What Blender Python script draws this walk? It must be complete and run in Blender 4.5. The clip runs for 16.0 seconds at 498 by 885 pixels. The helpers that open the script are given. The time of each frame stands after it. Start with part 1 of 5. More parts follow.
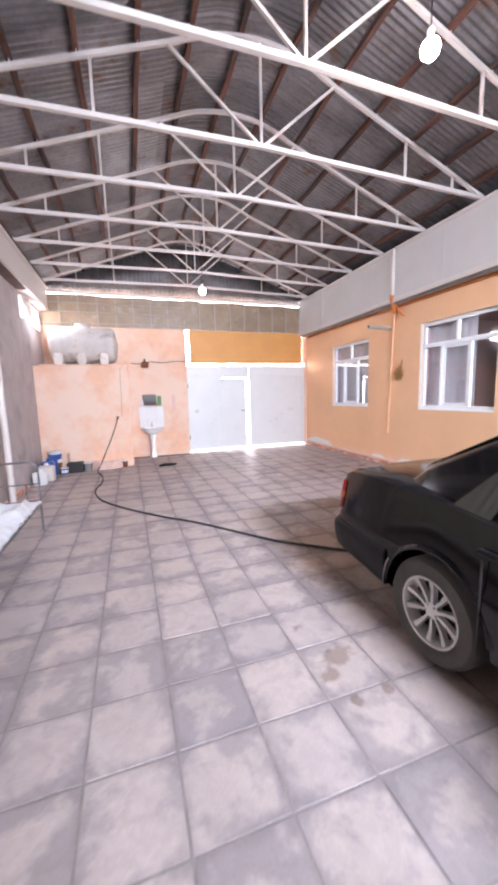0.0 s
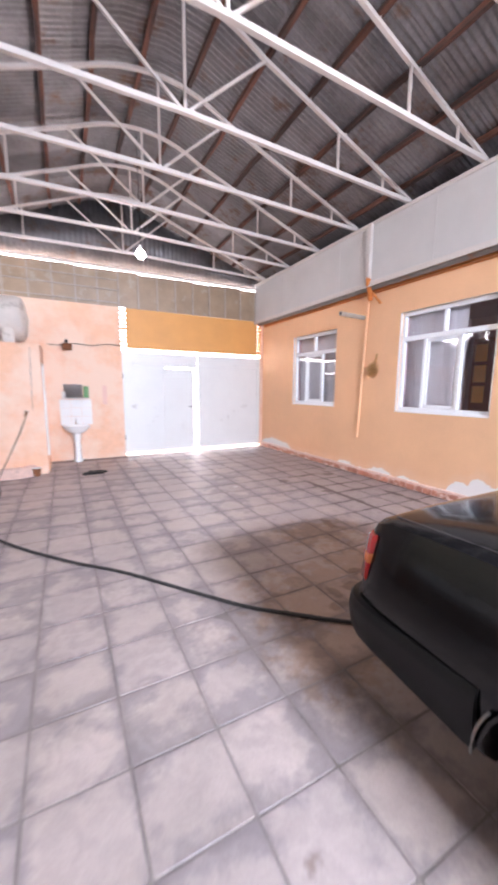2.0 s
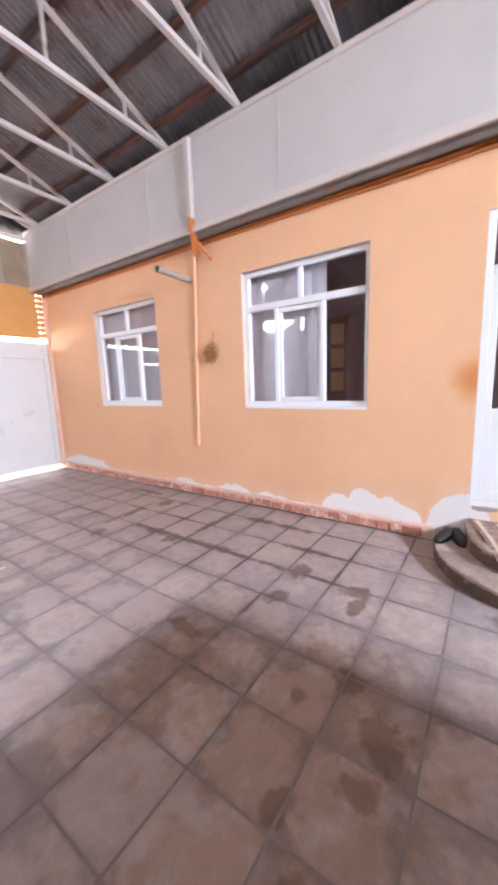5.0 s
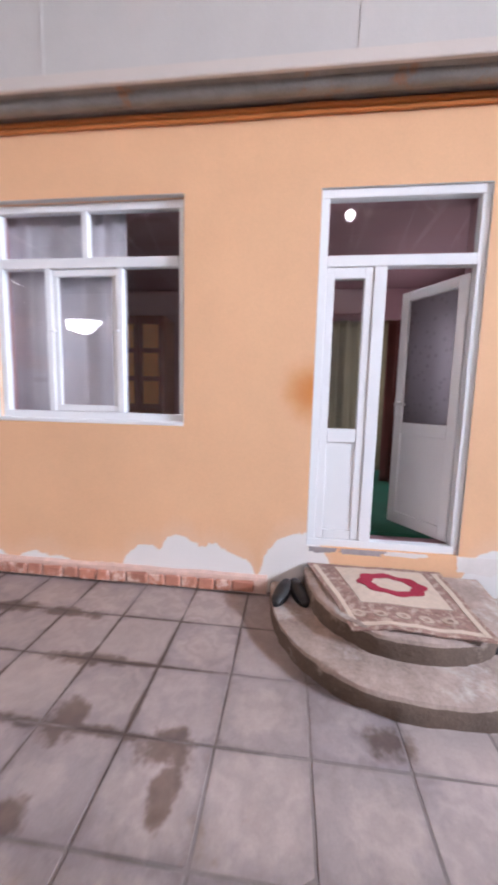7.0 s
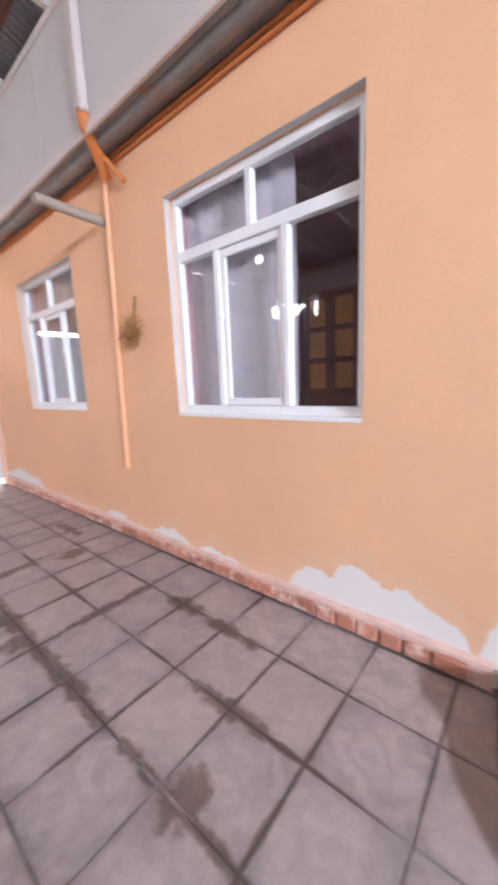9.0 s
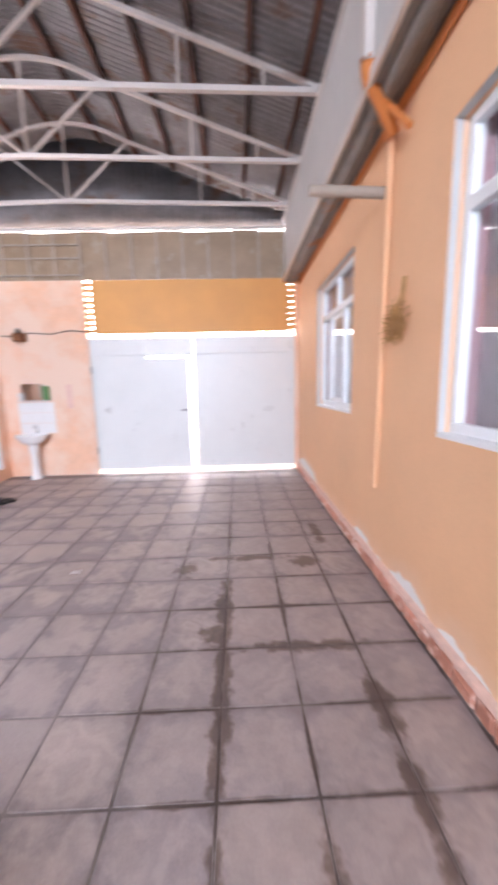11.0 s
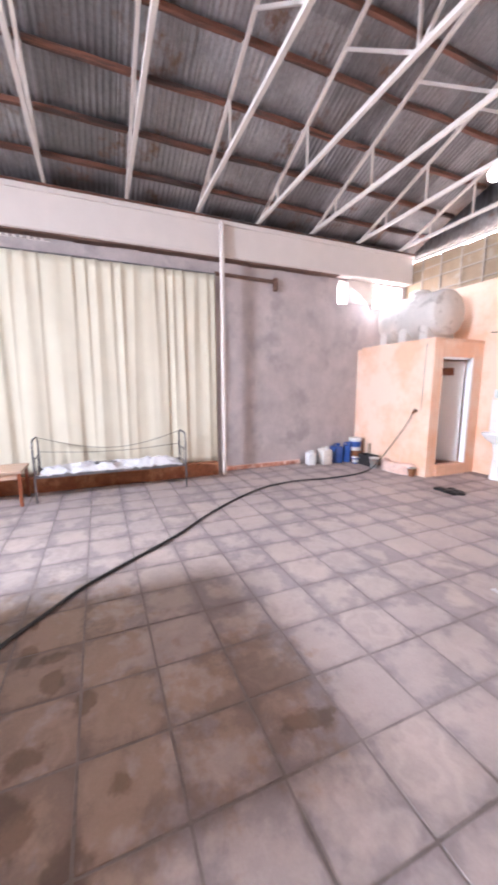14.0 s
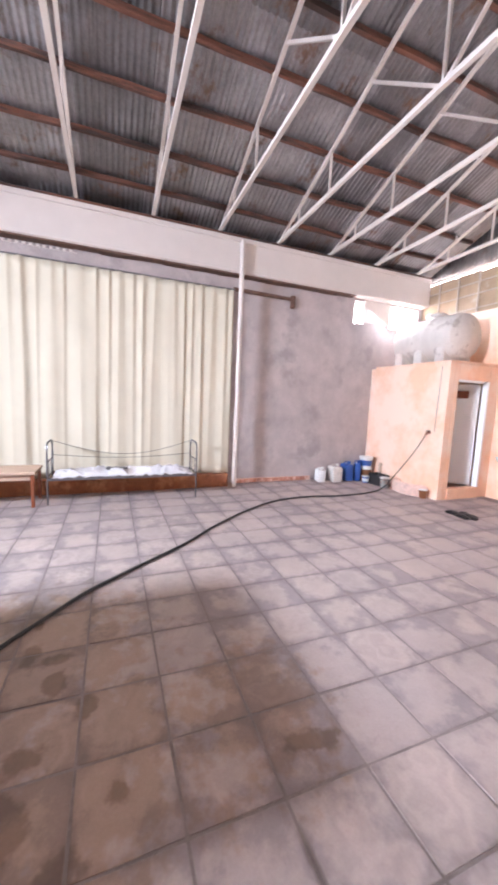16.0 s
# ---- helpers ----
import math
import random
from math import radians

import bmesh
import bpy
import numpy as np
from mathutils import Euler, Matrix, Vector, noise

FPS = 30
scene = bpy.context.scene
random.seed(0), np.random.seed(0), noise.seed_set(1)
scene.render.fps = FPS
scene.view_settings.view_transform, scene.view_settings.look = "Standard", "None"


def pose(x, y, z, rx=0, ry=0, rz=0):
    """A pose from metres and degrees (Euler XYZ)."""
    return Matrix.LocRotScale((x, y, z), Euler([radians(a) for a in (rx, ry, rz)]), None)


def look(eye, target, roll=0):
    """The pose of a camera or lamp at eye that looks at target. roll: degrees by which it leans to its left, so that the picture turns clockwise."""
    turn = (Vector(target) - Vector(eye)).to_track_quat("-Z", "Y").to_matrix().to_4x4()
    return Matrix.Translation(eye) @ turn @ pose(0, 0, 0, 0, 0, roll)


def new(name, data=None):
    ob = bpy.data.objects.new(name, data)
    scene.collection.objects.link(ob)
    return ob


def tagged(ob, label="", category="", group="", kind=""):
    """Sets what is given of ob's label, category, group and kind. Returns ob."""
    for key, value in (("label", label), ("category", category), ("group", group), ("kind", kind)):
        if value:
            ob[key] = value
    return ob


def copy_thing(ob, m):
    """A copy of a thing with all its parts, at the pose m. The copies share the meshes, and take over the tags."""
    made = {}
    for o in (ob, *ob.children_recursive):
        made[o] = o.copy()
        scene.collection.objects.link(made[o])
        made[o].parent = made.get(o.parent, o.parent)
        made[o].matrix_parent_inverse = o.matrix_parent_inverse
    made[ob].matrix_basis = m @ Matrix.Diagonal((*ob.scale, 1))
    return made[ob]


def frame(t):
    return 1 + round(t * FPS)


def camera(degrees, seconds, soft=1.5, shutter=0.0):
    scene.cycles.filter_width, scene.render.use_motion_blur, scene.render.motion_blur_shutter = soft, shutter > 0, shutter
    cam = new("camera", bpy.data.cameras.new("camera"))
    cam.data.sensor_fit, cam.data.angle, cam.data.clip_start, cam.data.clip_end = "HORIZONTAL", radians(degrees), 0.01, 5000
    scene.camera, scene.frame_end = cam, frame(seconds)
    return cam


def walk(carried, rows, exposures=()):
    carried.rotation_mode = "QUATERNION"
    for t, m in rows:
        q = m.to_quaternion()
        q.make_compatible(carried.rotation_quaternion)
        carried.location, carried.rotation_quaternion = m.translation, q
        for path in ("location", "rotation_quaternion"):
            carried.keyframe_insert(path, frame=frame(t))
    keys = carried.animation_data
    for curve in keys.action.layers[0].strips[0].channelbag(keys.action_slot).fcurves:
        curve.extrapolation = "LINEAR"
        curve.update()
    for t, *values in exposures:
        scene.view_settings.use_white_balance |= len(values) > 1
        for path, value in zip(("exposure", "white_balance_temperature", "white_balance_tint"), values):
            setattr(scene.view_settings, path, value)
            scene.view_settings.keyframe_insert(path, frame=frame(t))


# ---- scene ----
cam = camera(70.4, 16.0, soft=3.4, shutter=0.6)
PATH = [
    (0, (-0.288, -0.315, 1.671), (0.341, 1.564, 1.402), -1.5),
    (0.5, (-0.225, 0.002, 1.661), (0.453, 1.865, 1.392), 1.1),
    (1, (-0.218, 0.357, 1.687), (0.533, 2.19, 1.411), -2.0),
    (1.5, (-0.093, 0.694, 1.648), (0.705, 2.509, 1.388), -2.2),
    (2, (0.07, 1.012, 1.656), (0.984, 2.766, 1.358), 0.4),
    (2.5, (0.228, 1.386, 1.628), (1.349, 3.017, 1.339), -0.7),
    (3, (0.418, 1.619, 1.611), (1.58, 3.218, 1.305), -1.7),
    (3.5, (0.733, 1.902, 1.599), (1.958, 3.451, 1.279), 0.6),
    (4, (0.976, 2.273, 1.639), (2.436, 3.606, 1.34), -0.5),
    (4.2, (1.067, 2.377, 1.643), (2.564, 3.671, 1.354), -0.5),
    (6.3, (2.208, 2.944, 1.503), (4.084, 3.586, 1.245), -1.1),
    (6.5, (2.357, 2.966, 1.501), (4.273, 3.505, 1.31), 0.3),
    (7, (2.58, 2.969, 1.492), (4.553, 3.195, 1.256), 1.4),
    (7.5, (2.828, 3.063, 1.542), (4.811, 3.174, 1.308), 0.6),
    (8, (3.008, 3.052, 1.523), (4.92, 3.589, 1.293), -1.2),
    (8.5, (3.172, 2.983, 1.53), (4.956, 3.837, 1.232), 2.9),
    (8.7, (3.226, 2.994, 1.532), (4.909, 4.025, 1.209), 0.8),
    (11, (4.045, 3.325, 1.603), (4.103, 5.3, 1.29), -1.3),
    (11.5, (4.192, 3.483, 1.548), (3.606, 5.358, 1.174), 0.8),
    (12, (4.198, 3.531, 1.58), (3.22, 5.241, 1.234), 0.8),
    (12.5, (4.169, 3.544, 1.594), (2.822, 4.988, 1.274), -0.7),
    (13, (4.219, 3.548, 1.596), (2.61, 4.682, 1.241), -0.3),
    (13.5, (4.232, 3.511, 1.607), (2.492, 4.435, 1.259), -0.4),
    (14, (4.203, 3.428, 1.649), (2.384, 4.198, 1.333), -0.1),
    (14.5, (4.159, 3.389, 1.623), (2.281, 4.001, 1.311), -0.1),
    (15, (4.158, 3.37, 1.621), (2.266, 3.945, 1.322), 0.6),
    (15.5, (4.18, 3.372, 1.626), (2.302, 4.007, 1.355), 0.9),
    (16, (4.209, 3.391, 1.623), (2.36, 4.116, 1.388), 2.5),
]
walk(cam, [(t, look(eye, target, roll)) for t, eye, target, roll in PATH], [(0.0, 0.66, 6080, 20), (4.0, 0.80, 6080, 20), (6.3, 0.64, 6080, 20), (7.4, 0.50, 6080, 20), (8.4, 0.62, 6080, 20), (11.0, 0.60, 6080, 20), (13.0, 0.97, 6080, 20), (16.0, 1.0, 6080, 20)])


# ---- world, sun and lamps ----
world = bpy.data.worlds.new("world")
scene.world = world
world.use_nodes = True
wn = world.node_tree
sky = wn.nodes.new("ShaderNodeTexSky")
sky.sky_type, sky.sun_disc = "NISHITA", False
sky.sun_elevation, sky.sun_rotation = radians(50), radians(37)
wn.links.new(sky.outputs["Color"], wn.nodes["Background"].inputs["Color"])
wn.nodes["Background"].inputs["Strength"].default_value = 0.15

sun = new("sun", bpy.data.lights.new("sun", "SUN"))
sun.data.energy, sun.data.angle, sun.data.color = 3.5, radians(0.5), (1.0, 0.94, 0.86)
sun.matrix_world = look((0, 0, 20), (-6.0, -8.0, 20 - 12.0))


def opening_light(name, m, width, height, watts, color=(0.93, 0.96, 1.0)):
    """Daylight that enters through an opening of the place, or the room's added fill."""
    data = bpy.data.lights.new(name, "AREA")
    data.shape, data.size, data.size_y, data.energy, data.color = "RECTANGLE", width, height, watts, color
    lamp = new(name, data)
    lamp.matrix_world = m
    return lamp


day = opening_light("yard_daylight", look((2.05, -3.58, 3.58), (1.3, 4.6, 0.7)), 1.5, 0.55, 295, (0.81, 0.91, 1.0))
day.data.spread = radians(98)
# added fill that brightens the room from an unseen hole in its wall
opening_light("room_fill_light", look((7.2, 0.46, 2.0), (7.2, 5.0, 1.3)), 1.0, 1.0, 19)
opening_light("left_opening_daylight", look((-2.12, 9.1, 3.55), (3.0, 7.0, 0.6)), 1.0, 0.4, 24)

# ---- materials ----


def mat(name, color, rough=0.6, metal=0.0, vary=0.12, scale=6.0, fine=90.0, bump=0.15, stain=None, stain_amount=0.0, stain_scale=1.5,
        island=0.0, objvary=0.0, spec=0.5, coat=0.0, stretch=(1, 1, 1), dist=0.004):
    """A surface with colour variation at two scales, an optional stain with its own shape, and fine relief."""
    m = bpy.data.materials.new(name)
    m.use_nodes = True
    nt = m.node_tree
    b = nt.nodes["Principled BSDF"]
    N, L = nt.nodes.new, nt.links.new
    co = N("ShaderNodeNewGeometry").outputs["Position"]
    mp = N("ShaderNodeMapping")
    mp.inputs["Scale"].default_value = stretch
    L(co, mp.inputs["Vector"])

    def nz(s, detail=4.0, rough_=0.6):
        n = N("ShaderNodeTexNoise")
        n.inputs["Scale"].default_value, n.inputs["Detail"].default_value, n.inputs["Roughness"].default_value = s, detail, rough_
        L(mp.outputs["Vector"], n.inputs["Vector"])
        return n.outputs["Fac"]

    big, small = nz(scale), nz(fine, 3.0)
    mix = N("ShaderNodeMath")
    mix.operation = "MULTIPLY_ADD"
    L(small, mix.inputs[0])
    mix.inputs[1].default_value = 0.5
    L(big, mix.inputs[2])
    rng = N("ShaderNodeMapRange")
    rng.inputs["From Min"].default_value, rng.inputs["From Max"].default_value = 0.45, 1.05
    rng.inputs["To Min"].default_value, rng.inputs["To Max"].default_value = 1 - vary, 1 + vary
    L(mix.outputs[0], rng.inputs["Value"])
    value = rng.outputs["Result"]
    for on, source, amount in ((island, "i", island), (objvary, "o", objvary)):
        if on:
            rnd = N("ShaderNodeNewGeometry").outputs["Random Per Island"] if source == "i" else N("ShaderNodeObjectInfo").outputs["Random"]
            r2 = N("ShaderNodeMapRange")
            r2.inputs["To Min"].default_value, r2.inputs["To Max"].default_value = 1 - amount, 1 + amount
            L(rnd, r2.inputs["Value"])
            mul = N("ShaderNodeMath")
            mul.operation = "MULTIPLY"
            L(value, mul.inputs[0])
            L(r2.outputs["Result"], mul.inputs[1])
            value = mul.outputs[0]
    col = N("ShaderNodeVectorMath")
    col.operation = "SCALE"
    col.inputs[0].default_value = color
    L(value, col.inputs["Scale"])
    out = col.outputs["Vector"]
    if stain is not None:
        f = N("ShaderNodeMapRange")
        f.inputs["From Min"].default_value, f.inputs["From Max"].default_value = 0.66 - 0.3 * stain_amount, 0.74 - 0.22 * stain_amount
        L(nz(stain_scale, 6.0, 0.68), f.inputs["Value"])
        mx = N("ShaderNodeMix")
        mx.data_type = "RGBA"
        L(f.outputs["Result"], mx.inputs["Factor"])
        L(out, mx.inputs["A"])
        mx.inputs["B"].default_value = (*stain, 1)
        out = mx.outputs["Result"]
    L(out, b.inputs["Base Color"])
    rr = N("ShaderNodeMapRange")
    rr.inputs["To Min"].default_value, rr.inputs["To Max"].default_value = max(0.02, rough - 0.1), min(1, rough + 0.1)
    L(big, rr.inputs["Value"])
    L(rr.outputs["Result"], b.inputs["Roughness"])
    b.inputs["Metallic"].default_value = metal
    b.inputs["Specular IOR Level"].default_value = spec
    b.inputs["Coat Weight"].default_value = coat
    if bump:
        bp = N("ShaderNodeBump")
        bp.inputs["Strength"].default_value, bp.inputs["Distance"].default_value = bump, dist
        L(mix.outputs[0], bp.inputs["Height"])
        L(bp.outputs["Normal"], b.inputs["Normal"])
    return m


def node_kit(nt, co):
    """Short makers of math, centred noise and smooth step nodes."""
    N, L = nt.nodes.new, nt.links.new

    def op(kind, a, c=None):
        n = N("ShaderNodeMath")
        n.operation = kind
        for k, v in enumerate((a, c)):
            if isinstance(v, (int, float)):
                n.inputs[k].default_value = v
            elif v is not None:
                L(v, n.inputs[k])
        return n.outputs[0]

    def nz(scale, detail):
        n = N("ShaderNodeTexNoise")
        n.inputs["Scale"].default_value, n.inputs["Detail"].default_value, n.inputs["Roughness"].default_value = scale, detail, 0.62
        L(co, n.inputs["Vector"])
        return op("SUBTRACT", n.outputs["Fac"], 0.5)

    def ramp(v, lo, hi):
        r = N("ShaderNodeMapRange")
        r.interpolation_type = "SMOOTHSTEP"
        r.inputs["From Min"].default_value, r.inputs["From Max"].default_value = lo, hi
        L(v, r.inputs["Value"])
        return r.outputs["Result"]

    return op, nz, ramp


def glass(name, color=(0.9, 0.93, 0.93), rough=0.0):
    m = bpy.data.materials.new(name)
    m.use_nodes = True
    b = m.node_tree.nodes["Principled BSDF"]
    b.inputs["Base Color"].default_value = (*color, 1)
    b.inputs["Roughness"].default_value = rough
    b.inputs["Transmission Weight"].default_value = 1.0
    b.inputs["IOR"].default_value = 1.5
    return m


def glow(name, color, strength):
    m = bpy.data.materials.new(name)
    m.use_nodes = True
    b = m.node_tree.nodes["Principled BSDF"]
    b.inputs["Emission Color"].default_value = (*color, 1)
    b.inputs["Emission Strength"].default_value = strength
    return m


def peeling(name, paint, plaster, base, humps):
    """Painted plaster whose paint has come off above the plinth, in clouds (along the wall, half width, top)."""
    m = mat(name, paint, 0.75, vary=0.07, scale=1.2, fine=60, bump=0.12)
    nt = m.node_tree
    N, L = nt.nodes.new, nt.links.new
    b = nt.nodes["Principled BSDF"]
    old = b.inputs["Base Color"].links[0].from_socket
    co = N("ShaderNodeNewGeometry").outputs["Position"]
    sep = N("ShaderNodeSeparateXYZ")
    L(co, sep.inputs[0])
    op, nz, ramp = node_kit(nt, co)
    ragged = op("ADD", op("MULTIPLY", nz(9.0, 6.0), 0.16), op("MULTIPLY", nz(2.5, 2.0), 0.12))
    edge = op("ADD", ragged, base)
    for y, half, top in humps:
        d = op("DIVIDE", op("SUBTRACT", sep.outputs["Y"], y), half)
        dome = op("SQRT", op("MAXIMUM", op("SUBTRACT", 1.0, op("MULTIPLY", d, d)), 0.0))
        edge = op("MAXIMUM", edge, op("ADD", op("MULTIPLY", dome, top), ragged))
    off = ramp(op("SUBTRACT", edge, sep.outputs["Z"]), -0.004, 0.008)
    faded = op("MULTIPLY", ramp(op("SUBTRACT", edge, op("SUBTRACT", sep.outputs["Z"], 0.14)), -0.05, 0.14), 0.30)
    out = old
    for factor, colour in ((faded, (0.90, 0.66, 0.50)), (off, plaster)):
        mx = N("ShaderNodeMix")
        mx.data_type = "RGBA"
        L(factor, mx.inputs["Factor"])
        L(out, mx.inputs["A"])
        mx.inputs["B"].default_value = (*colour, 1)
        out = mx.outputs["Result"]
    blot = N("ShaderNodeVectorMath")
    blot.operation = "DISTANCE"
    L(co, blot.inputs[0])
    blot.inputs[1].default_value = (5.21, 2.80, 1.58)
    fb = op("MULTIPLY", op("SUBTRACT", 1.0, ramp(op("ADD", blot.outputs["Value"], op("MULTIPLY", nz(5.0, 3.0), 0.14)), 0.03, 0.30)), 0.85)
    mb = N("ShaderNodeMix")
    mb.data_type = "RGBA"
    L(fb, mb.inputs["Factor"])
    L(out, mb.inputs["A"])
    mb.inputs["B"].default_value = (0.66, 0.22, 0.03, 1)
    L(mb.outputs["Result"], b.inputs["Base Color"])
    return m


def paver_edge(op, sep, pitch, ox, oy):
    """0 in the middle of a paver, 1 at its joints; and the paver's own column and row."""
    cols = [op("DIVIDE", op("SUBTRACT", sep.outputs[axis], o - 40 * pitch), pitch) for axis, o in (("X", ox), ("Y", oy))]
    ends = [op("MULTIPLY", op("ABSOLUTE", op("SUBTRACT", op("FRACT", c), 0.5)), 2.0) for c in cols]
    return ends, [op("FLOOR", c) for c in cols]


def worn_tile(m, pitch, ox, oy):
    """Pale worn middles with a rounded ragged outline, blue-grey grime towards the joints, uneven from paver to paver."""
    nt = m.node_tree
    N, L = nt.nodes.new, nt.links.new
    b = nt.nodes["Principled BSDF"]
    grain = b.inputs["Base Color"].links[0].from_socket
    co = N("ShaderNodeNewGeometry").outputs["Position"]
    sep = N("ShaderNodeSeparateXYZ")
    L(co, sep.inputs[0])
    op, flow, ramp = node_kit(nt, co)
    (ex, ey), (i, j) = paver_edge(op, sep, pitch, ox, oy)
    cell = N("ShaderNodeCombineXYZ")
    L(i, cell.inputs[0])
    L(j, cell.inputs[1])
    white = N("ShaderNodeTexWhiteNoise")
    white.noise_dimensions = "3D"
    L(cell.outputs[0], white.inputs["Vector"])
    lots = N("ShaderNodeSeparateColor")
    L(white.outputs["Color"], lots.inputs[0])
    own = N("ShaderNodeVectorMath")
    own.operation = "MULTIPLY_ADD"
    L(white.outputs["Color"], own.inputs[0])
    own.inputs[1].default_value = (9, 9, 9)
    L(co, own.inputs[2])
    _, nz, _ = node_kit(nt, own.outputs[0])
    e = op("POWER", op("ADD", op("POWER", ex, 4.0), op("POWER", ey, 4.0)), 0.25)
    blotch, swirl, broad = nz(5.5, 6.0), nz(3.0, 3.0), flow(1.1, 4.0)
    s = op("ADD", op("MULTIPLY", e, 0.70), op("ADD", op("MULTIPLY", blotch, 2.6), op("ADD", op("MULTIPLY", broad, 1.5), op("MULTIPLY", op("SUBTRACT", lots.outputs[0], 0.5), 0.55))))
    worn = op("SUBTRACT", 1.0, ramp(s, 0.30, 0.85))
    even = op("MULTIPLY", ramp(sep.outputs["X"], 3.0, 3.9), 0.5)
    pale = op("ADD", op("MULTIPLY", worn, op("SUBTRACT", 1.0, even)), op("MULTIPLY", even, 0.20))
    ring = op("MULTIPLY", op("SINE", op("ADD", op("MULTIPLY", e, 6.0), op("MULTIPLY", swirl, 40.0))), op("MULTIPLY", op("ADD", lots.outputs[1], even), 0.06))
    rim = ramp(op("ADD", e, op("ADD", op("MULTIPLY", swirl, 0.5), op("MULTIPLY", broad, 0.4))), 0.84, 1.02)
    base = N("ShaderNodeMix")
    base.data_type = "RGBA"
    L(pale, base.inputs["Factor"])
    base.inputs["A"].default_value = (0.300, 0.244, 0.234, 1)
    base.inputs["B"].default_value = (0.430, 0.345, 0.312, 1)
    tint = N("ShaderNodeMix")
    tint.data_type, tint.blend_type = "RGBA", "MULTIPLY"
    L(lots.outputs[2], tint.inputs["Factor"])
    L(base.outputs["Result"], tint.inputs[6])
    tint.inputs[7].default_value = (0.90, 0.91, 0.95, 1)
    rimmed = N("ShaderNodeMix")
    rimmed.data_type, rimmed.blend_type = "RGBA", "MULTIPLY"
    L(op("MULTIPLY", rim, 0.42), rimmed.inputs["Factor"])
    L(tint.outputs[2], rimmed.inputs[6])
    rimmed.inputs[7].default_value = (0.62, 0.62, 0.66, 1)
    amount = N("ShaderNodeVectorMath")
    amount.operation = "MULTIPLY"
    L(rimmed.outputs[2], amount.inputs[0])
    L(grain, amount.inputs[1])
    last = N("ShaderNodeVectorMath")
    last.operation = "SCALE"
    L(amount.outputs[0], last.inputs[0])
    L(op("ADD", op("MULTIPLY", ring, 2.0), 2.0), last.inputs["Scale"])
    L(last.outputs[0], b.inputs["Base Color"])


def stain_and_shade(m, pitch, ox, oy, spots, dark=0.7, tone=(0.30, 0.22, 0.165), joints=0.8):
    """Soft-edged oil spots, damp brown grime spreading from the joints beside the orange wall, and the brown of the
    car's shade.
    """
    nt = m.node_tree
    N, L = nt.nodes.new, nt.links.new
    b = nt.nodes["Principled BSDF"]
    old = b.inputs["Base Color"].links[0].from_socket
    co = N("ShaderNodeNewGeometry").outputs["Position"]
    sep = N("ShaderNodeSeparateXYZ")
    L(co, sep.inputs[0])
    op, nz, ramp = node_kit(nt, co)
    ragged, broad = nz(7.0, 3.0), nz(1.7, 2.0)
    (ex, ey), _ = paver_edge(op, sep, pitch, ox, oy)
    near = op("MULTIPLY", ramp(op("ADD", sep.outputs["X"], op("MULTIPLY", broad, 1.6)), 3.25, 3.8),
              op("MULTIPLY", ramp(sep.outputs["Y"], 2.9, 3.5), op("SUBTRACT", 1.0, ramp(sep.outputs["Y"], 6.9, 7.9))))
    damp = ramp(op("ADD", op("MAXIMUM", ex, ey), op("ADD", op("MULTIPLY", ragged, 0.16), op("MULTIPLY", broad, 0.30))), 0.93, 1.0)
    total = op("MULTIPLY", op("MULTIPLY", damp, near), joints)
    for x, y, rx, ry in spots:
        dx, dy = op("DIVIDE", op("SUBTRACT", sep.outputs["X"], x), rx), op("DIVIDE", op("SUBTRACT", sep.outputs["Y"], y), ry)
        d = op("SQRT", op("ADD", op("MULTIPLY", dx, dx), op("MULTIPLY", dy, dy)))
        total = op("MAXIMUM", total, op("MULTIPLY", op("SUBTRACT", 1.0, ramp(op("ADD", d, op("MULTIPLY", ragged, 3.0)), 0.55, 1.25)), dark))
    mix = N("ShaderNodeMix")
    mix.data_type, mix.blend_type = "RGBA", "MULTIPLY"
    L(total, mix.inputs["Factor"])
    L(old, mix.inputs[6])
    mix.inputs[7].default_value = (*tone, 1)
    L(mix.outputs[2], b.inputs["Base Color"])


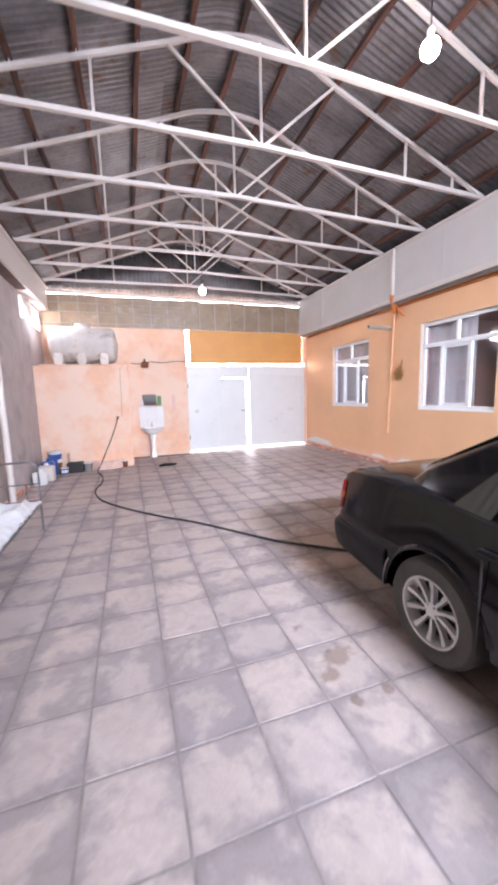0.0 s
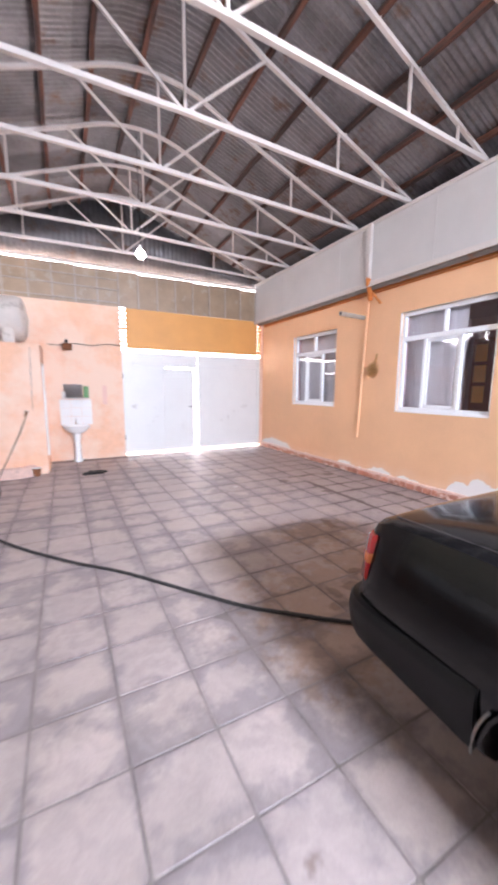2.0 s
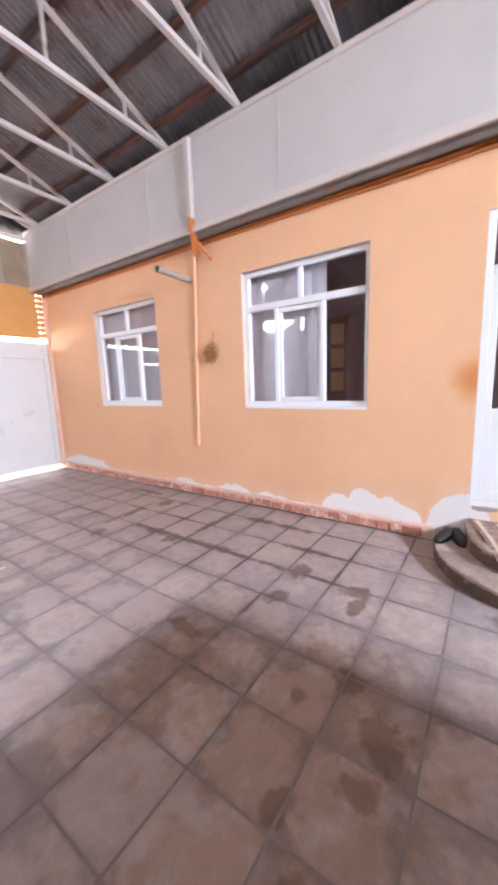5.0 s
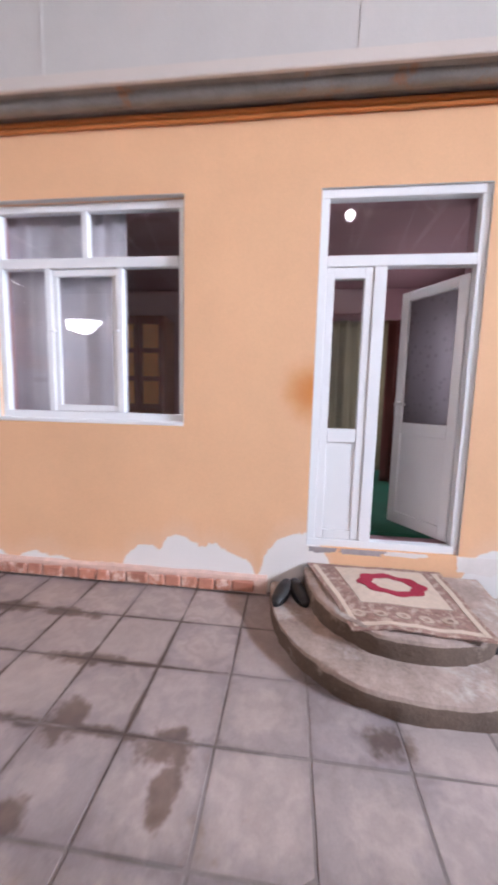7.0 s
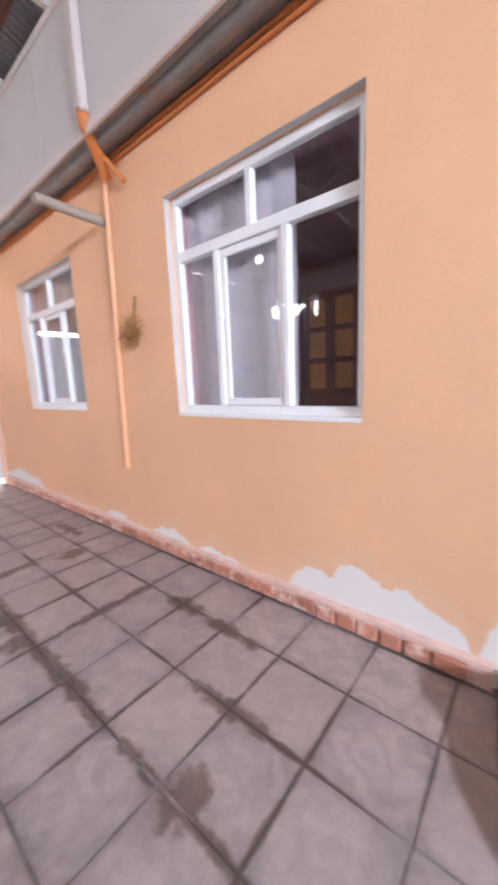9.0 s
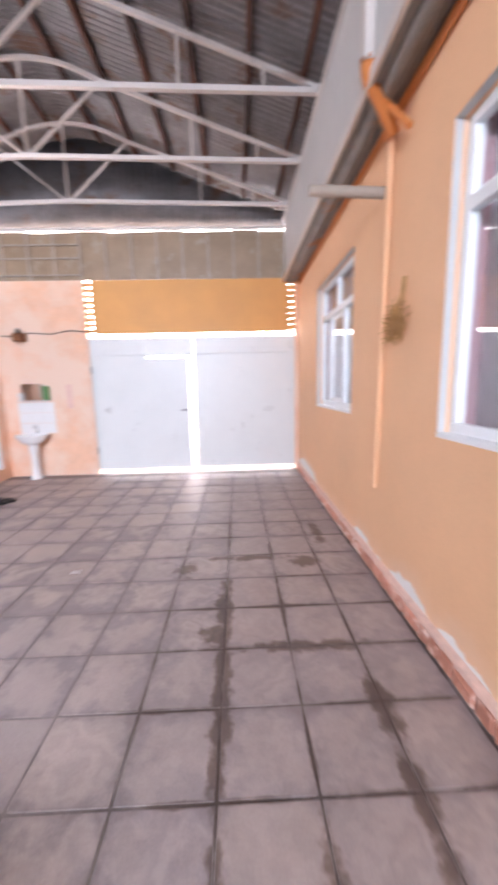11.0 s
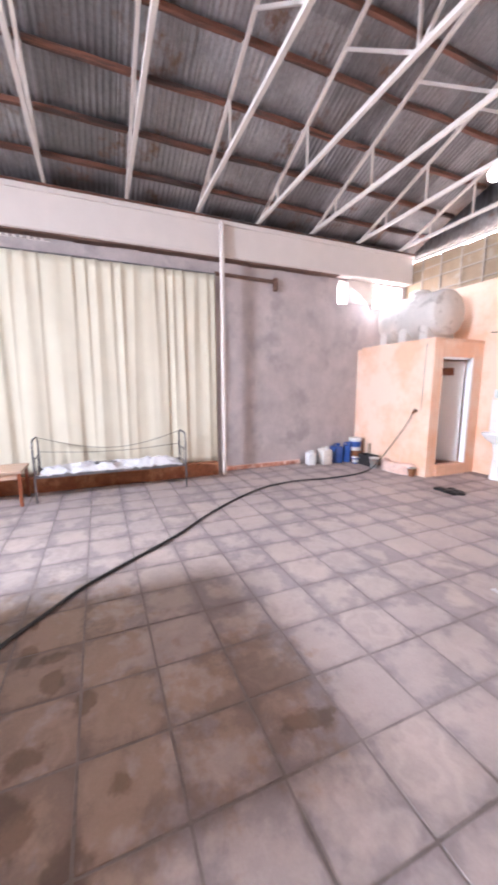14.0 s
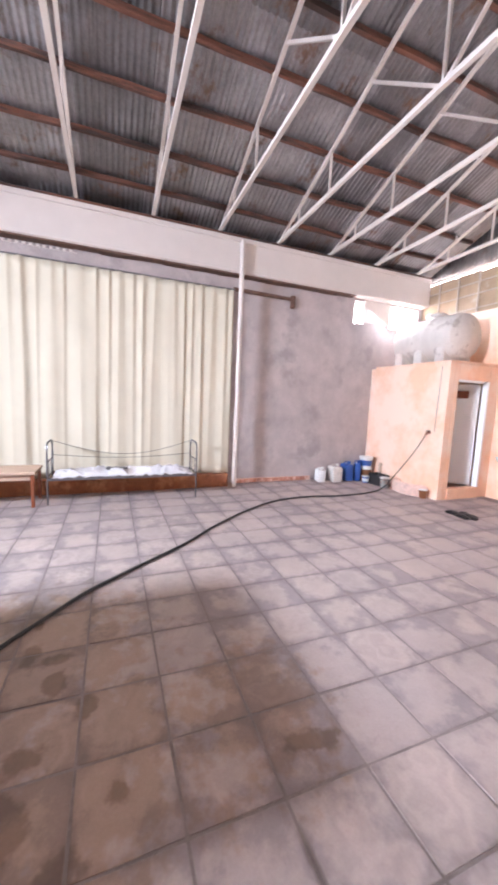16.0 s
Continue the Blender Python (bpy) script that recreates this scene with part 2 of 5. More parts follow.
M = {
    "orange": peeling("orange_wall_paint", (0.87, 0.52, 0.295), (0.88, 0.83, 0.79), 0.125,
                      ((4.08, 0.24, 0.31), (3.80, 0.24, 0.41), (3.50, 0.33, 0.35), (2.88, 0.30, 0.49), (4.98, 0.35, 0.20), (5.6, 0.4, 0.21), (6.5, 0.35, 0.20), (9.3, 0.9, 0.30), (1.42, 0.3, 0.46))),
    "hut": mat("weathered_orange_paint", (0.84, 0.505, 0.335), 0.8, vary=0.08, stain=(0.85, 0.62, 0.48), stain_amount=0.8, stain_scale=0.9),
    "lintel": mat("orange_sheet", (0.72, 0.35, 0.10), 0.55, vary=0.08, scale=2),
    "beam": mat("beam_panel", (0.60, 0.575, 0.555), 0.55, vary=0.07, scale=1.5, stain=(0.62, 0.58, 0.56), stain_amount=0.25, stain_scale=1.2),
    "white": mat("white_paint", (0.66, 0.595, 0.55), 0.45, vary=0.04, scale=4),
    "upvc": mat("white_upvc", (0.88, 0.885, 0.89), 0.35, vary=0.015, bump=0.0),
    "gate": mat("white_gate_paint", (0.74, 0.738, 0.72), 0.4, vary=0.04, scale=2, stain=(0.55, 0.53, 0.51), stain_amount=0.15, stain_scale=3),
    "greywall": mat("grey_cement_render", (0.45, 0.39, 0.375), 0.9, vary=0.22, scale=2.2, fine=50, bump=0.5, stain=(0.35, 0.305, 0.295), stain_amount=0.45, stain_scale=1.3),
    "dark": mat("dark_void", (0.06, 0.05, 0.05), 0.9),
    "roof": mat("galvanised_sheet", (0.250, 0.240, 0.245), 0.42, metal=0.72, vary=0.34, scale=2.5, fine=25, bump=0.06, stain=(0.20, 0.13, 0.10), stain_amount=0.34, stain_scale=2.2, island=0.3),
    "purlin": mat("rusty_brown_timber", (0.165, 0.068, 0.044), 0.85, vary=0.4, scale=5, fine=60, bump=0.5, stretch=(6, 0.6, 6), objvary=0.3, stain=(0.055, 0.035, 0.03), stain_amount=0.75, stain_scale=1.6),
    "slat": mat("pale_batten", (0.40, 0.34, 0.28), 0.8, vary=0.2, scale=6),
    "screen": mat("weathered_plastic_sheet", (0.31, 0.222, 0.145), 0.4, vary=0.22, scale=3, stain=(0.40, 0.33, 0.25), stain_amount=0.3, stain_scale=4, island=0.12),
    "tile": mat("concrete_paver", (0.5, 0.5, 0.5), 0.52, spec=0.5, vary=0.15, scale=3.0, fine=70, bump=0.3),
    "joint": mat("dusty_joint", (0.225, 0.188, 0.178), 0.9, vary=0.3, scale=5, stain=(0.15, 0.12, 0.11), stain_amount=0.35, stain_scale=1.2),
    "frosted": glass("patterned_glass", (0.24, 0.205, 0.22), 0.5),
    "sheer": mat("sheer_net_curtain", (0.50, 0.45, 0.48), 0.9, vary=0.1, scale=5),
    "skyglow": glow("bright_hazy_sky", (1.0, 0.98, 0.95), 9.0),
    "outside": mat("dusty_ground", (0.40, 0.33, 0.26), 0.95, vary=0.15),
    "concrete": mat("rough_concrete", (0.355, 0.268, 0.228), 0.9, vary=0.38, scale=5, fine=45, bump=0.9, stain=(0.50, 0.44, 0.40), stain_amount=0.4, stain_scale=3, dist=0.01),
    # doorstep sides: their shade is put into a darker concrete colour
    "riser": mat("shaded_side_concrete", (0.135, 0.092, 0.068), 0.9, vary=0.3, scale=5, fine=45, bump=0.9, stain=(0.30, 0.23, 0.19), stain_amount=0.3, stain_scale=4, dist=0.01),
    "plaster": mat("bare_white_plaster", (0.84, 0.77, 0.72), 0.9, vary=0.08, scale=9, bump=0.4),
    "render": mat("bare_grey_render", (0.40, 0.34, 0.34), 0.9, vary=0.2, scale=9, bump=0.5),
    "brick": mat("red_stone_plinth", (0.56, 0.24, 0.16), 0.6, vary=0.2, scale=9, stain=(0.80, 0.58, 0.48), stain_amount=0.5, stain_scale=9, objvary=0.22),
    "mortar": mat("pink_mortar", (0.72, 0.50, 0.41), 0.9, vary=0.2, scale=14, bump=0.5),
    "ledge": mat("brown_brick_ledge", (0.30, 0.115, 0.055), 0.9, vary=0.4, scale=7, bump=0.8, stain=(0.48, 0.22, 0.11), stain_amount=0.5, stain_scale=3),
    # brown beam edge darkened for the shade under the beam; also the wall pipe
    "soffit": mat("brown_edge_shade_and_pipe", (0.15, 0.085, 0.062), 0.9, vary=0.35, scale=7, bump=0.8),
    "curtain": mat("cream_curtain_cloth", (0.64, 0.585, 0.455), 0.85, vary=0.07, scale=2, fine=300, bump=0.15),
    "blackcar": mat("black_car_paint", (0.006, 0.006, 0.007), 0.16, vary=0.2, scale=3, bump=0.0, coat=0.2, spec=0.3),
    "trim": mat("black_plastic_trim", (0.010, 0.010, 0.011), 0.45, spec=0.25, vary=0.2, scale=10),
    "tyre": mat("dusty_tyre_rubber", (0.10, 0.092, 0.085), 0.9, vary=0.25, scale=8),
    "rim": mat("alloy_rim", (0.72, 0.71, 0.70), 0.32, metal=0.5, vary=0.08, scale=12),
    "carglass": mat("dark_car_glass", (0.01, 0.011, 0.012), 0.05, vary=0.02, bump=0.0, coat=1.0),
    "red": mat("red_tail_lens", (0.42, 0.014, 0.010), 0.15, vary=0.1, scale=30, coat=0.6),
    "amber": mat("amber_lens", (0.62, 0.11, 0.015), 0.15, vary=0.1, scale=30, coat=0.6),
    "chrome": mat("chrome", (0.75, 0.75, 0.76), 0.15, metal=1.0, vary=0.03, bump=0),
    "steel": mat("grey_steel_tube", (0.17, 0.16, 0.165), 0.45, metal=0.6, vary=0.2, scale=14),
    "ceramic": mat("white_ceramic", (0.84, 0.82, 0.80), 0.15, vary=0.03, bump=0.02),
    "bluep": mat("blue_plastic", (0.03, 0.09, 0.32), 0.35, vary=0.1, scale=8),
    "whitep": mat("white_plastic", (0.72, 0.71, 0.69), 0.4, vary=0.07, scale=8),
    "tank": mat("dusty_white_tank_plastic", (0.62, 0.57, 0.52), 0.55, vary=0.12, scale=4, stain=(0.42, 0.37, 0.33), stain_amount=0.35, stain_scale=4),
    "black": mat("black_rubber", (0.022, 0.02, 0.02), 0.55, vary=0.2, scale=20),
    "wood": mat("pale_plank_wood", (0.52, 0.36, 0.26), 0.7, vary=0.2, scale=4, stretch=(8, 0.8, 8), bump=0.3),
    "brownwood": mat("brown_varnished_wood", (0.24, 0.07, 0.03), 0.4, vary=0.3, scale=4, stretch=(5, 5, 0.8)),
    "amberwood": mat("amber_panel", (0.86, 0.38, 0.10), 0.4, vary=0.2, scale=4),
    "cloth": mat("crumpled_white_cloth", (0.62, 0.60, 0.61), 0.9, vary=0.06, scale=6, bump=0.3),
    "rugbase": mat("beige_rug_pile", (0.50, 0.38, 0.30), 0.95, vary=0.14, scale=24, fine=300, bump=0.6),
    "rugborder": mat("brown_rug_border", (0.30, 0.18, 0.145), 0.95, vary=0.3, scale=26, fine=300, bump=0.6, stain=(0.50, 0.38, 0.31), stain_amount=0.55, stain_scale=22),
    "rugcream": mat("cream_rug_pile", (0.62, 0.50, 0.40), 0.95, vary=0.12, scale=24, fine=300, bump=0.6),
    "rugred": mat("crimson_rug_pile", (0.36, 0.02, 0.05), 0.95, vary=0.15, scale=24, fine=300, bump=0.6),
    "roomwall": mat("mauve_room_wall", (0.40, 0.22, 0.24), 0.9, vary=0.06, scale=1.5),
    "green": mat("green_floor_cloth", (0.02, 0.14, 0.08), 0.8, vary=0.2, scale=6),
    "redcloth": mat("dark_red_drape", (0.14, 0.045, 0.04), 0.9, vary=0.2, scale=4),
    "yellowcloth": mat("mustard_drape", (0.20, 0.16, 0.09), 0.9, vary=0.2, scale=4),
    "rust": mat("rusted_iron", (0.20, 0.075, 0.03), 0.85, vary=0.3, scale=12, bump=0.5),
    "greypipe": mat("grey_duct_metal", (0.27, 0.262, 0.25), 0.6, metal=0.3, vary=0.25, scale=5, stain=(0.42, 0.18, 0.08), stain_amount=0.25, stain_scale=2),
    "orangepipe": mat("orange_painted_pipe", (0.64, 0.22, 0.055), 0.6, vary=0.12, scale=5),
    "straw": mat("dry_brown_brush", (0.46, 0.25, 0.09), 0.95, vary=0.3, scale=20),
    "pinkpaper": mat("faded_pink_paper", (0.80, 0.52, 0.44), 0.8, vary=0.1, scale=10),
    "greenp": mat("green_packet", (0.10, 0.24, 0.08), 0.5, vary=0.25, scale=30),
    "mirror": mat("mirror_silver", (0.75, 0.75, 0.75), 0.03, metal=1.0, vary=0.02, bump=0),
    "bulb": glow("lit_bulb", (1.0, 0.97, 0.95), 60.0),
    "glass": glass("window_glass"),
}

nodes = M["frosted"].node_tree.nodes
motif = nodes.new("ShaderNodeTexVoronoi")
motif.inputs["Scale"].default_value = 17.0
place = nodes.new("ShaderNodeNewGeometry")
tones = nodes.new("ShaderNodeMapRange")
tones.inputs["From Min"].default_value, tones.inputs["From Max"].default_value = 0.18, 0.34
blend = nodes.new("ShaderNodeMix")
blend.data_type = "RGBA"
blend.inputs["A"].default_value, blend.inputs["B"].default_value = (0.15, 0.122, 0.13, 1), (0.22, 0.188, 0.20, 1)
for out, into in ((place.outputs["Position"], motif.inputs["Vector"]), (motif.outputs["Distance"], tones.inputs["Value"]), (tones.outputs["Result"], blend.inputs["Factor"]),
                  (blend.outputs["Result"], nodes["Principled BSDF"].inputs["Base Color"])):
    M["frosted"].node_tree.links.new(out, into)
worn_tile(M["tile"], 0.41, 3.92, 2.83)
OIL = ((0.86, 1.46, 0.10, 0.09), (0.75, 1.36, 0.07, 0.06), (0.99, 1.14, 0.045, 0.045), (0.78, 1.14, 0.035, 0.04), (0.74, 1.80, 0.05, 0.04),
       (1.95, 3.08, 0.05, 0.10), (1.88, 2.93, 0.12, 0.05), (1.55, 2.92, 0.06, 0.03), (2.17, 3.09, 0.09, 0.07), (2.36, 3.26, 0.09, 0.05),
       (2.84, 3.43, 0.05, 0.05), (2.84, 2.98, 0.13, 0.10), (3.08, 3.22, 0.09, 0.08), (2.91, 4.30, 0.06, 0.12), (2.58, 3.02, 0.08, 0.09))
WET = ((3.92, 4.95, 0.05, 0.62), (3.91, 5.75, 0.06, 0.35), (3.92, 3.85, 0.035, 0.60), (3.53, 6.26, 0.09, 0.15), (4.45, 5.29, 0.36, 0.05), (4.15, 6.46, 0.38, 0.05),
       (4.62, 6.35, 0.13, 0.11), (4.88, 7.0, 0.06, 0.32), (4.74, 4.88, 0.06, 0.22), (3.94, 3.96, 0.10, 0.12), (3.89, 3.47, 0.10, 0.12), (4.33, 4.09, 0.05, 0.26),
       (4.05, 2.48, 0.07, 0.12), (3.53, 3.93, 0.12, 0.08), (3.72, 3.40, 0.10, 0.06), (3.85, 5.44, 0.09, 0.13), (4.72, 4.45, 0.05, 0.24))
# Oil-brown tint laid where the car's shadow falls, to brown that shade
SHADE_BROWN = ((1.95, 3.0, 0.75, 0.62), (2.70, 3.25, 0.65, 0.55), (2.60, 4.15, 0.45, 0.35), (1.55, 2.55, 0.40, 0.35))
stain_and_shade(M["tile"], 0.41, 3.92, 2.83, WET, 0.78)
stain_and_shade(M["tile"], 0.41, 3.92, 2.83, OIL, 0.6, (0.36, 0.28, 0.21), 0.0)
stain_and_shade(M["tile"], 0.41, 3.92, 2.83, SHADE_BROWN, 0.8, (0.84, 0.71, 0.57), 0.0)
stain_and_shade(M["joint"], 0.41, 3.92, 2.83, ())

# ---- builders ----


def box(bm, x0, x1, y0, y1, z0, z1, bev=0.0, seg=1):
    vs = bmesh.ops.create_cube(bm, size=1.0)["verts"]
    bmesh.ops.transform(bm, matrix=Matrix.Translation(((x0 + x1) / 2, (y0 + y1) / 2, (z0 + z1) / 2)) @ Matrix.Diagonal((x1 - x0, y1 - y0, z1 - z0, 1)), verts=vs)
    if bev:
        es = list({e for v in vs for e in v.link_edges})
        bmesh.ops.bevel(bm, geom=es, offset=bev, segments=seg, affect="EDGES", profile=0.5)


def rod(bm, a, b, r=0.02, sides=8, r2=None, caps=True):
    a, b = Vector(a), Vector(b)
    d = b - a
    q = d.to_track_quat("Z", "Y").to_matrix().to_4x4()
    bmesh.ops.create_cone(bm, cap_ends=caps, segments=sides, radius1=r, radius2=r if r2 is None else r2, depth=d.length, matrix=Matrix.Translation((a + b) / 2) @ q)


def bar(bm, a, b, w, h):
    """A square tube from a to b; w across, h high."""
    a, b = Vector(a), Vector(b)
    d = b - a
    q = d.to_track_quat("Z", "Y").to_matrix().to_4x4()
    vs = bmesh.ops.create_cube(bm, size=1.0)["verts"]
    bmesh.ops.transform(bm, matrix=Matrix.Translation((a + b) / 2) @ q @ Matrix.Diagonal((w, h, d.length, 1)), verts=vs)


def sweep(bm, path, r, sides=8):
    path = [Vector(p) for p in path]
    rings = []
    for i, p in enumerate(path):
        d = (path[min(i + 1, len(path) - 1)] - path[max(i - 1, 0)]).normalized()
        side = d.cross(Vector((0, 0, 1)))
        side = side.normalized() if side.length > 0.05 else Vector((1, 0, 0))
        up = side.cross(d).normalized()
        rings.append([bm.verts.new(p + r * (math.cos(2 * math.pi * k / sides) * side + math.sin(2 * math.pi * k / sides) * up)) for k in range(sides)])
    for a, b in zip(rings, rings[1:]):
        for k in range(sides):
            bm.faces.new((a[k], a[(k + 1) % sides], b[(k + 1) % sides], b[k]))
    bm.faces.new(rings[0][::-1])
    bm.faces.new(rings[-1])


def curve_points(points, n=12):
    """A smooth line through the points (Catmull-Rom)."""
    ps = [Vector(p) for p in points]
    ps = [ps[0]] + ps + [ps[-1]]
    out = []
    for i in range(1, len(ps) - 2):
        p0, p1, p2, p3 = ps[i - 1:i + 3]
        for k in range(n):
            t = k / n
            out.append(0.5 * (2 * p1 + (p2 - p0) * t + (2 * p0 - 5 * p1 + 4 * p2 - p3) * t * t + (3 * p1 - p0 - 3 * p2 + p3) * t ** 3))
    return out + [ps[-2]]


def lathe(bm, profile, m=None, seg=24, caps=True):
    """Turn a profile of (radius, height) about the z axis."""
    m = m or Matrix.Identity(4)
    rings = [[bm.verts.new(m @ Vector((r * math.cos(2 * math.pi * k / seg), r * math.sin(2 * math.pi * k / seg), z))) for k in range(seg)] for r, z in profile]
    for a, b in zip(rings, rings[1:]):
        for k in range(seg):
            bm.faces.new((a[k], a[(k + 1) % seg], b[(k + 1) % seg], b[k]))
    if caps and profile[0][0] > 1e-4:
        bm.faces.new(rings[0][::-1])
    if caps and profile[-1][0] > 1e-4:
        bm.faces.new(rings[-1])


def grid(bm, nu, nv, f):
    vs = [[bm.verts.new(f(i / nu, j / nv)) for j in range(nv + 1)] for i in range(nu + 1)]
    for i in range(nu):
        for j in range(nv):
            bm.faces.new((vs[i][j], vs[i + 1][j], vs[i + 1][j + 1], vs[i][j + 1]))


def part(name, bm, material, parent=None, label="", smooth=False):
    me = bpy.data.meshes.new(name)
    bmesh.ops.recalc_face_normals(bm, faces=bm.faces[:])
    bm.to_mesh(me)
    bm.free()
    me.materials.append(M[material])
    if smooth:
        me.polygons.foreach_set("use_smooth", [True] * len(me.polygons))
        me.set_sharp_from_angle(angle=radians(38))
    ob = new(name, me)
    if parent:
        ob.parent = parent
    if label:
        ob["label"] = label
    return ob


def thing(name, at, label, category, group="", kind=""):
    e = new(name)
    e.empty_display_size = 0.1
    e.location = at
    return tagged(e, label, category, group, kind)


def boxes(name, material, dims, parent=None, bev=0.0, label="", smooth=False):
    bm = bmesh.new()
    for d in dims:
        box(bm, *d, bev)
    return part(name, bm, material, parent, label, smooth)


def setting(ob, label, category):
    return tagged(ob, label, category, kind="structure")


def wall_with_holes(name, material, axis, at0, at1, u0, u1, z0, z1, holes, label):
    """A wall with rectangular openings (u0, u1, z0, z1), cut into blocks that butt. axis: the wall's normal, x or y."""
    us = sorted({u0, u1, *[h[0] for h in holes], *[h[1] for h in holes]})
    bm = bmesh.new()
    for a, b in zip(us, us[1:]):
        mid = (a + b) / 2
        zs = [z0]
        for h in sorted((h for h in holes if h[0] < mid < h[1]), key=lambda h: h[2]):
            zs += [h[2], h[3]]
        zs.append(z1)
        for lo, hi in zip(zs[::2], zs[1::2]):
            if hi - lo > 1e-4:
                box(bm, *((at0, at1, a, b) if axis == "x" else (a, b, at0, at1)), lo, hi)
    bmesh.ops.remove_doubles(bm, verts=bm.verts[:], dist=1e-5)
    seen = {}
    for f in bm.faces[:]:
        seen.setdefault(tuple(round(c, 3) for c in f.calc_center_median()), []).append(f)
    bmesh.ops.delete(bm, geom=[f for fs in seen.values() if len(fs) > 1 for f in fs], context="FACES_ONLY")
    return setting(part(name, bm, material), label, "wall")

# ---- the large structure ----
XR, XL, YG, YB = 5.208, -2.26, 10.05, -3.6
PITCH, TX, TY = 0.41, 3.92, 2.83
WIN_BIG, WIN_SMALL = (3.777, 5.348, 1.31, 2.948), (6.936, 8.508, 1.325, 2.92)
DOOR = (1.71, 2.811, 0.40, 2.942)

setting(boxes("ground", "outside", [(-400, 400, -400, 400, -0.6, -0.03)]), "dusty bare ground around the covered yard", "ground")
setting(boxes("floor", "joint", [(XL - 0.3, XR + 0.3, YB, YG + 0.3, -0.029, -0.003)]), "dark mortar bed between the paving tiles", "floor")
wall_with_holes("wall_east", "orange", "x", XR, XR + 0.3, YB, YG + 0.2, -0.02, 3.51, [WIN_BIG, WIN_SMALL, DOOR], "orange painted plaster wall with paint peeling near the floor")
wall_with_holes("wall_west", "greywall", "x", XL - 0.25, XL, 5.40, YG + 0.2, -0.02, 3.87, [(8.20, 8.45, 3.36, 3.83), (9.15, 9.97, 3.35, 3.84)], "rough grey cement-rendered wall with two high openings")
wall_with_holes("wall_west_behind_curtain", "greywall", "x", XL - 0.25, XL, YB, 5.396, -0.02, 3.87, [], "grey rendered wall behind the long curtain")
wall_with_holes("wall_gate", "hut", "y", YG, YG + 0.2, XL, XR, -0.02, 3.532, [(1.345, 5.135, -0.02, 3.532)], "weathered orange painted wall beside the gate")
# unseen wall added to close off the yard; only its opening admits light
wall_with_holes("wall_yard_end", "greywall", "y", YB - 0.25, YB, XL - 0.25, XR + 0.38, -0.02, 6.0, [(0.75, 3.45, 3.15, 4.3)], "unseen grey end wall, added with a wide high opening")

# beams along both side walls
bm = bmesh.new()
box(bm, 4.95, 5.60, YB, YG, 3.512, 4.50, 0.006)
east_beam = setting(part("beam_east", bm, "beam"), "pale grey sheet-clad roof beam above the orange wall", "beam")
for k in range(7):
    y = -3.37 + 2.0 * k
    boxes("seam_strip", "beam", [(4.9445, 4.9495, y, y + 0.022, 3.54, 4.43)], east_beam)
bm = bmesh.new()
box(bm, 4.915, 4.948, YB, YG, 3.445, 3.525, 0.006)
box(bm, 4.93, 4.948, YB, YG, 4.44, 4.50, 0.004)
setting(part("trim_beam_east", bm, "white"), "white lip along the edge of the beam", "trim")
for back, at in (("backdrop_gate", (-12, 16, 13.0, 13.05, -0.02, 9)), ("backdrop_west", (-6.05, -6.0, -8, 12.9, -0.02, 9))):
    setting(boxes(back, "skyglow", [at]), "bright hazy sky and street outside", "backdrop")
bm = bmesh.new()
sweep(bm, [(5.06 + 0.006 * noise.noise((k * 0.8, 1, 0)), YB + 0.02 + (YG - YB - 0.04) * k / 40, 3.478 + 0.006 * noise.noise((k * 0.6, 4, 0))) for k in range(41)], 0.062, 14)
setting(part("trim_duct", bm, "greypipe", smooth=True), "stained grey round duct beneath the beam", "duct")
setting(boxes("trim_beam_underside", "greypipe", [(4.95, 5.204, YB, YG, 3.46, 3.508)]), "stained grey underside strip beneath the beam", "trim")
bm = bmesh.new()
box(bm, -2.6, -2.06, YB, YG, 3.872, 4.46, 0.006)
setting(part("beam_west", bm, "white"), "white painted roof beam above the grey wall", "beam")
bm = bmesh.new()
box(bm, -2.058, -2.03, YB, YG, 4.39, 4.465, 0.004)
box(bm, -2.058, -2.04, YB, YG, 3.88, 3.93, 0.004)
setting(part("trim_beam_west", bm, "white"), "white raised lips along the beam", "trim")

setting(boxes("trim_pier", "white", [(XL - 0.02, XL + 0.012, 8.452, 9.148, 3.40, 3.869)]), "white painted pier between the two high openings", "pier")
bm = bmesh.new()
for k in range(60):
    y = YB + 0.02 + (8.08 - YB) / 60 * k
    d = 0.03 + 0.035 * noise.noise((k * 0.35, 2, 0)) + 0.02 * noise.noise((k * 1.3, 5, 0))
    box(bm, XL + 0.002, -2.075, y, y + (8.08 - YB) / 60 - 0.001, 3.868 - max(0.008, d * 0.6), 3.8712)
setting(part("trim_soffit", bm, "soffit"), "rough brown edge under the white beam, darkened as shade", "trim")
# pale blocks stand in for small holes with daylight behind them
soffit = setting(boxes("trim_mortar", "plaster", [(XL + 0.001, XL + 0.004, 1.7, 2.9, 3.80, 3.806)]), "row of pale blocks standing in for daylight holes under the beam", "trim")
for k in range(13):
    boxes("mortar_lump", "plaster", [(XL + 0.002, XL + 0.03, 1.7 + 0.09 * k, 1.75 + 0.09 * k, 3.806, 3.835)], soffit, 0.006)
setting(boxes("trim_wall_plate", "purlin", [(-2.25, -2.022, YB, YG, 4.467, 4.497)]), "reddish-brown timber plate on the beam", "trim")

# roof of corrugated sheets
PROFILE = [(-2.55, 4.34), (-1.92, 4.60), (0.4, 5.49), (0.9, 5.68), (1.43, 5.76), (1.93, 5.69), (2.4, 5.50), (4.97, 4.60), (5.62, 4.36)]


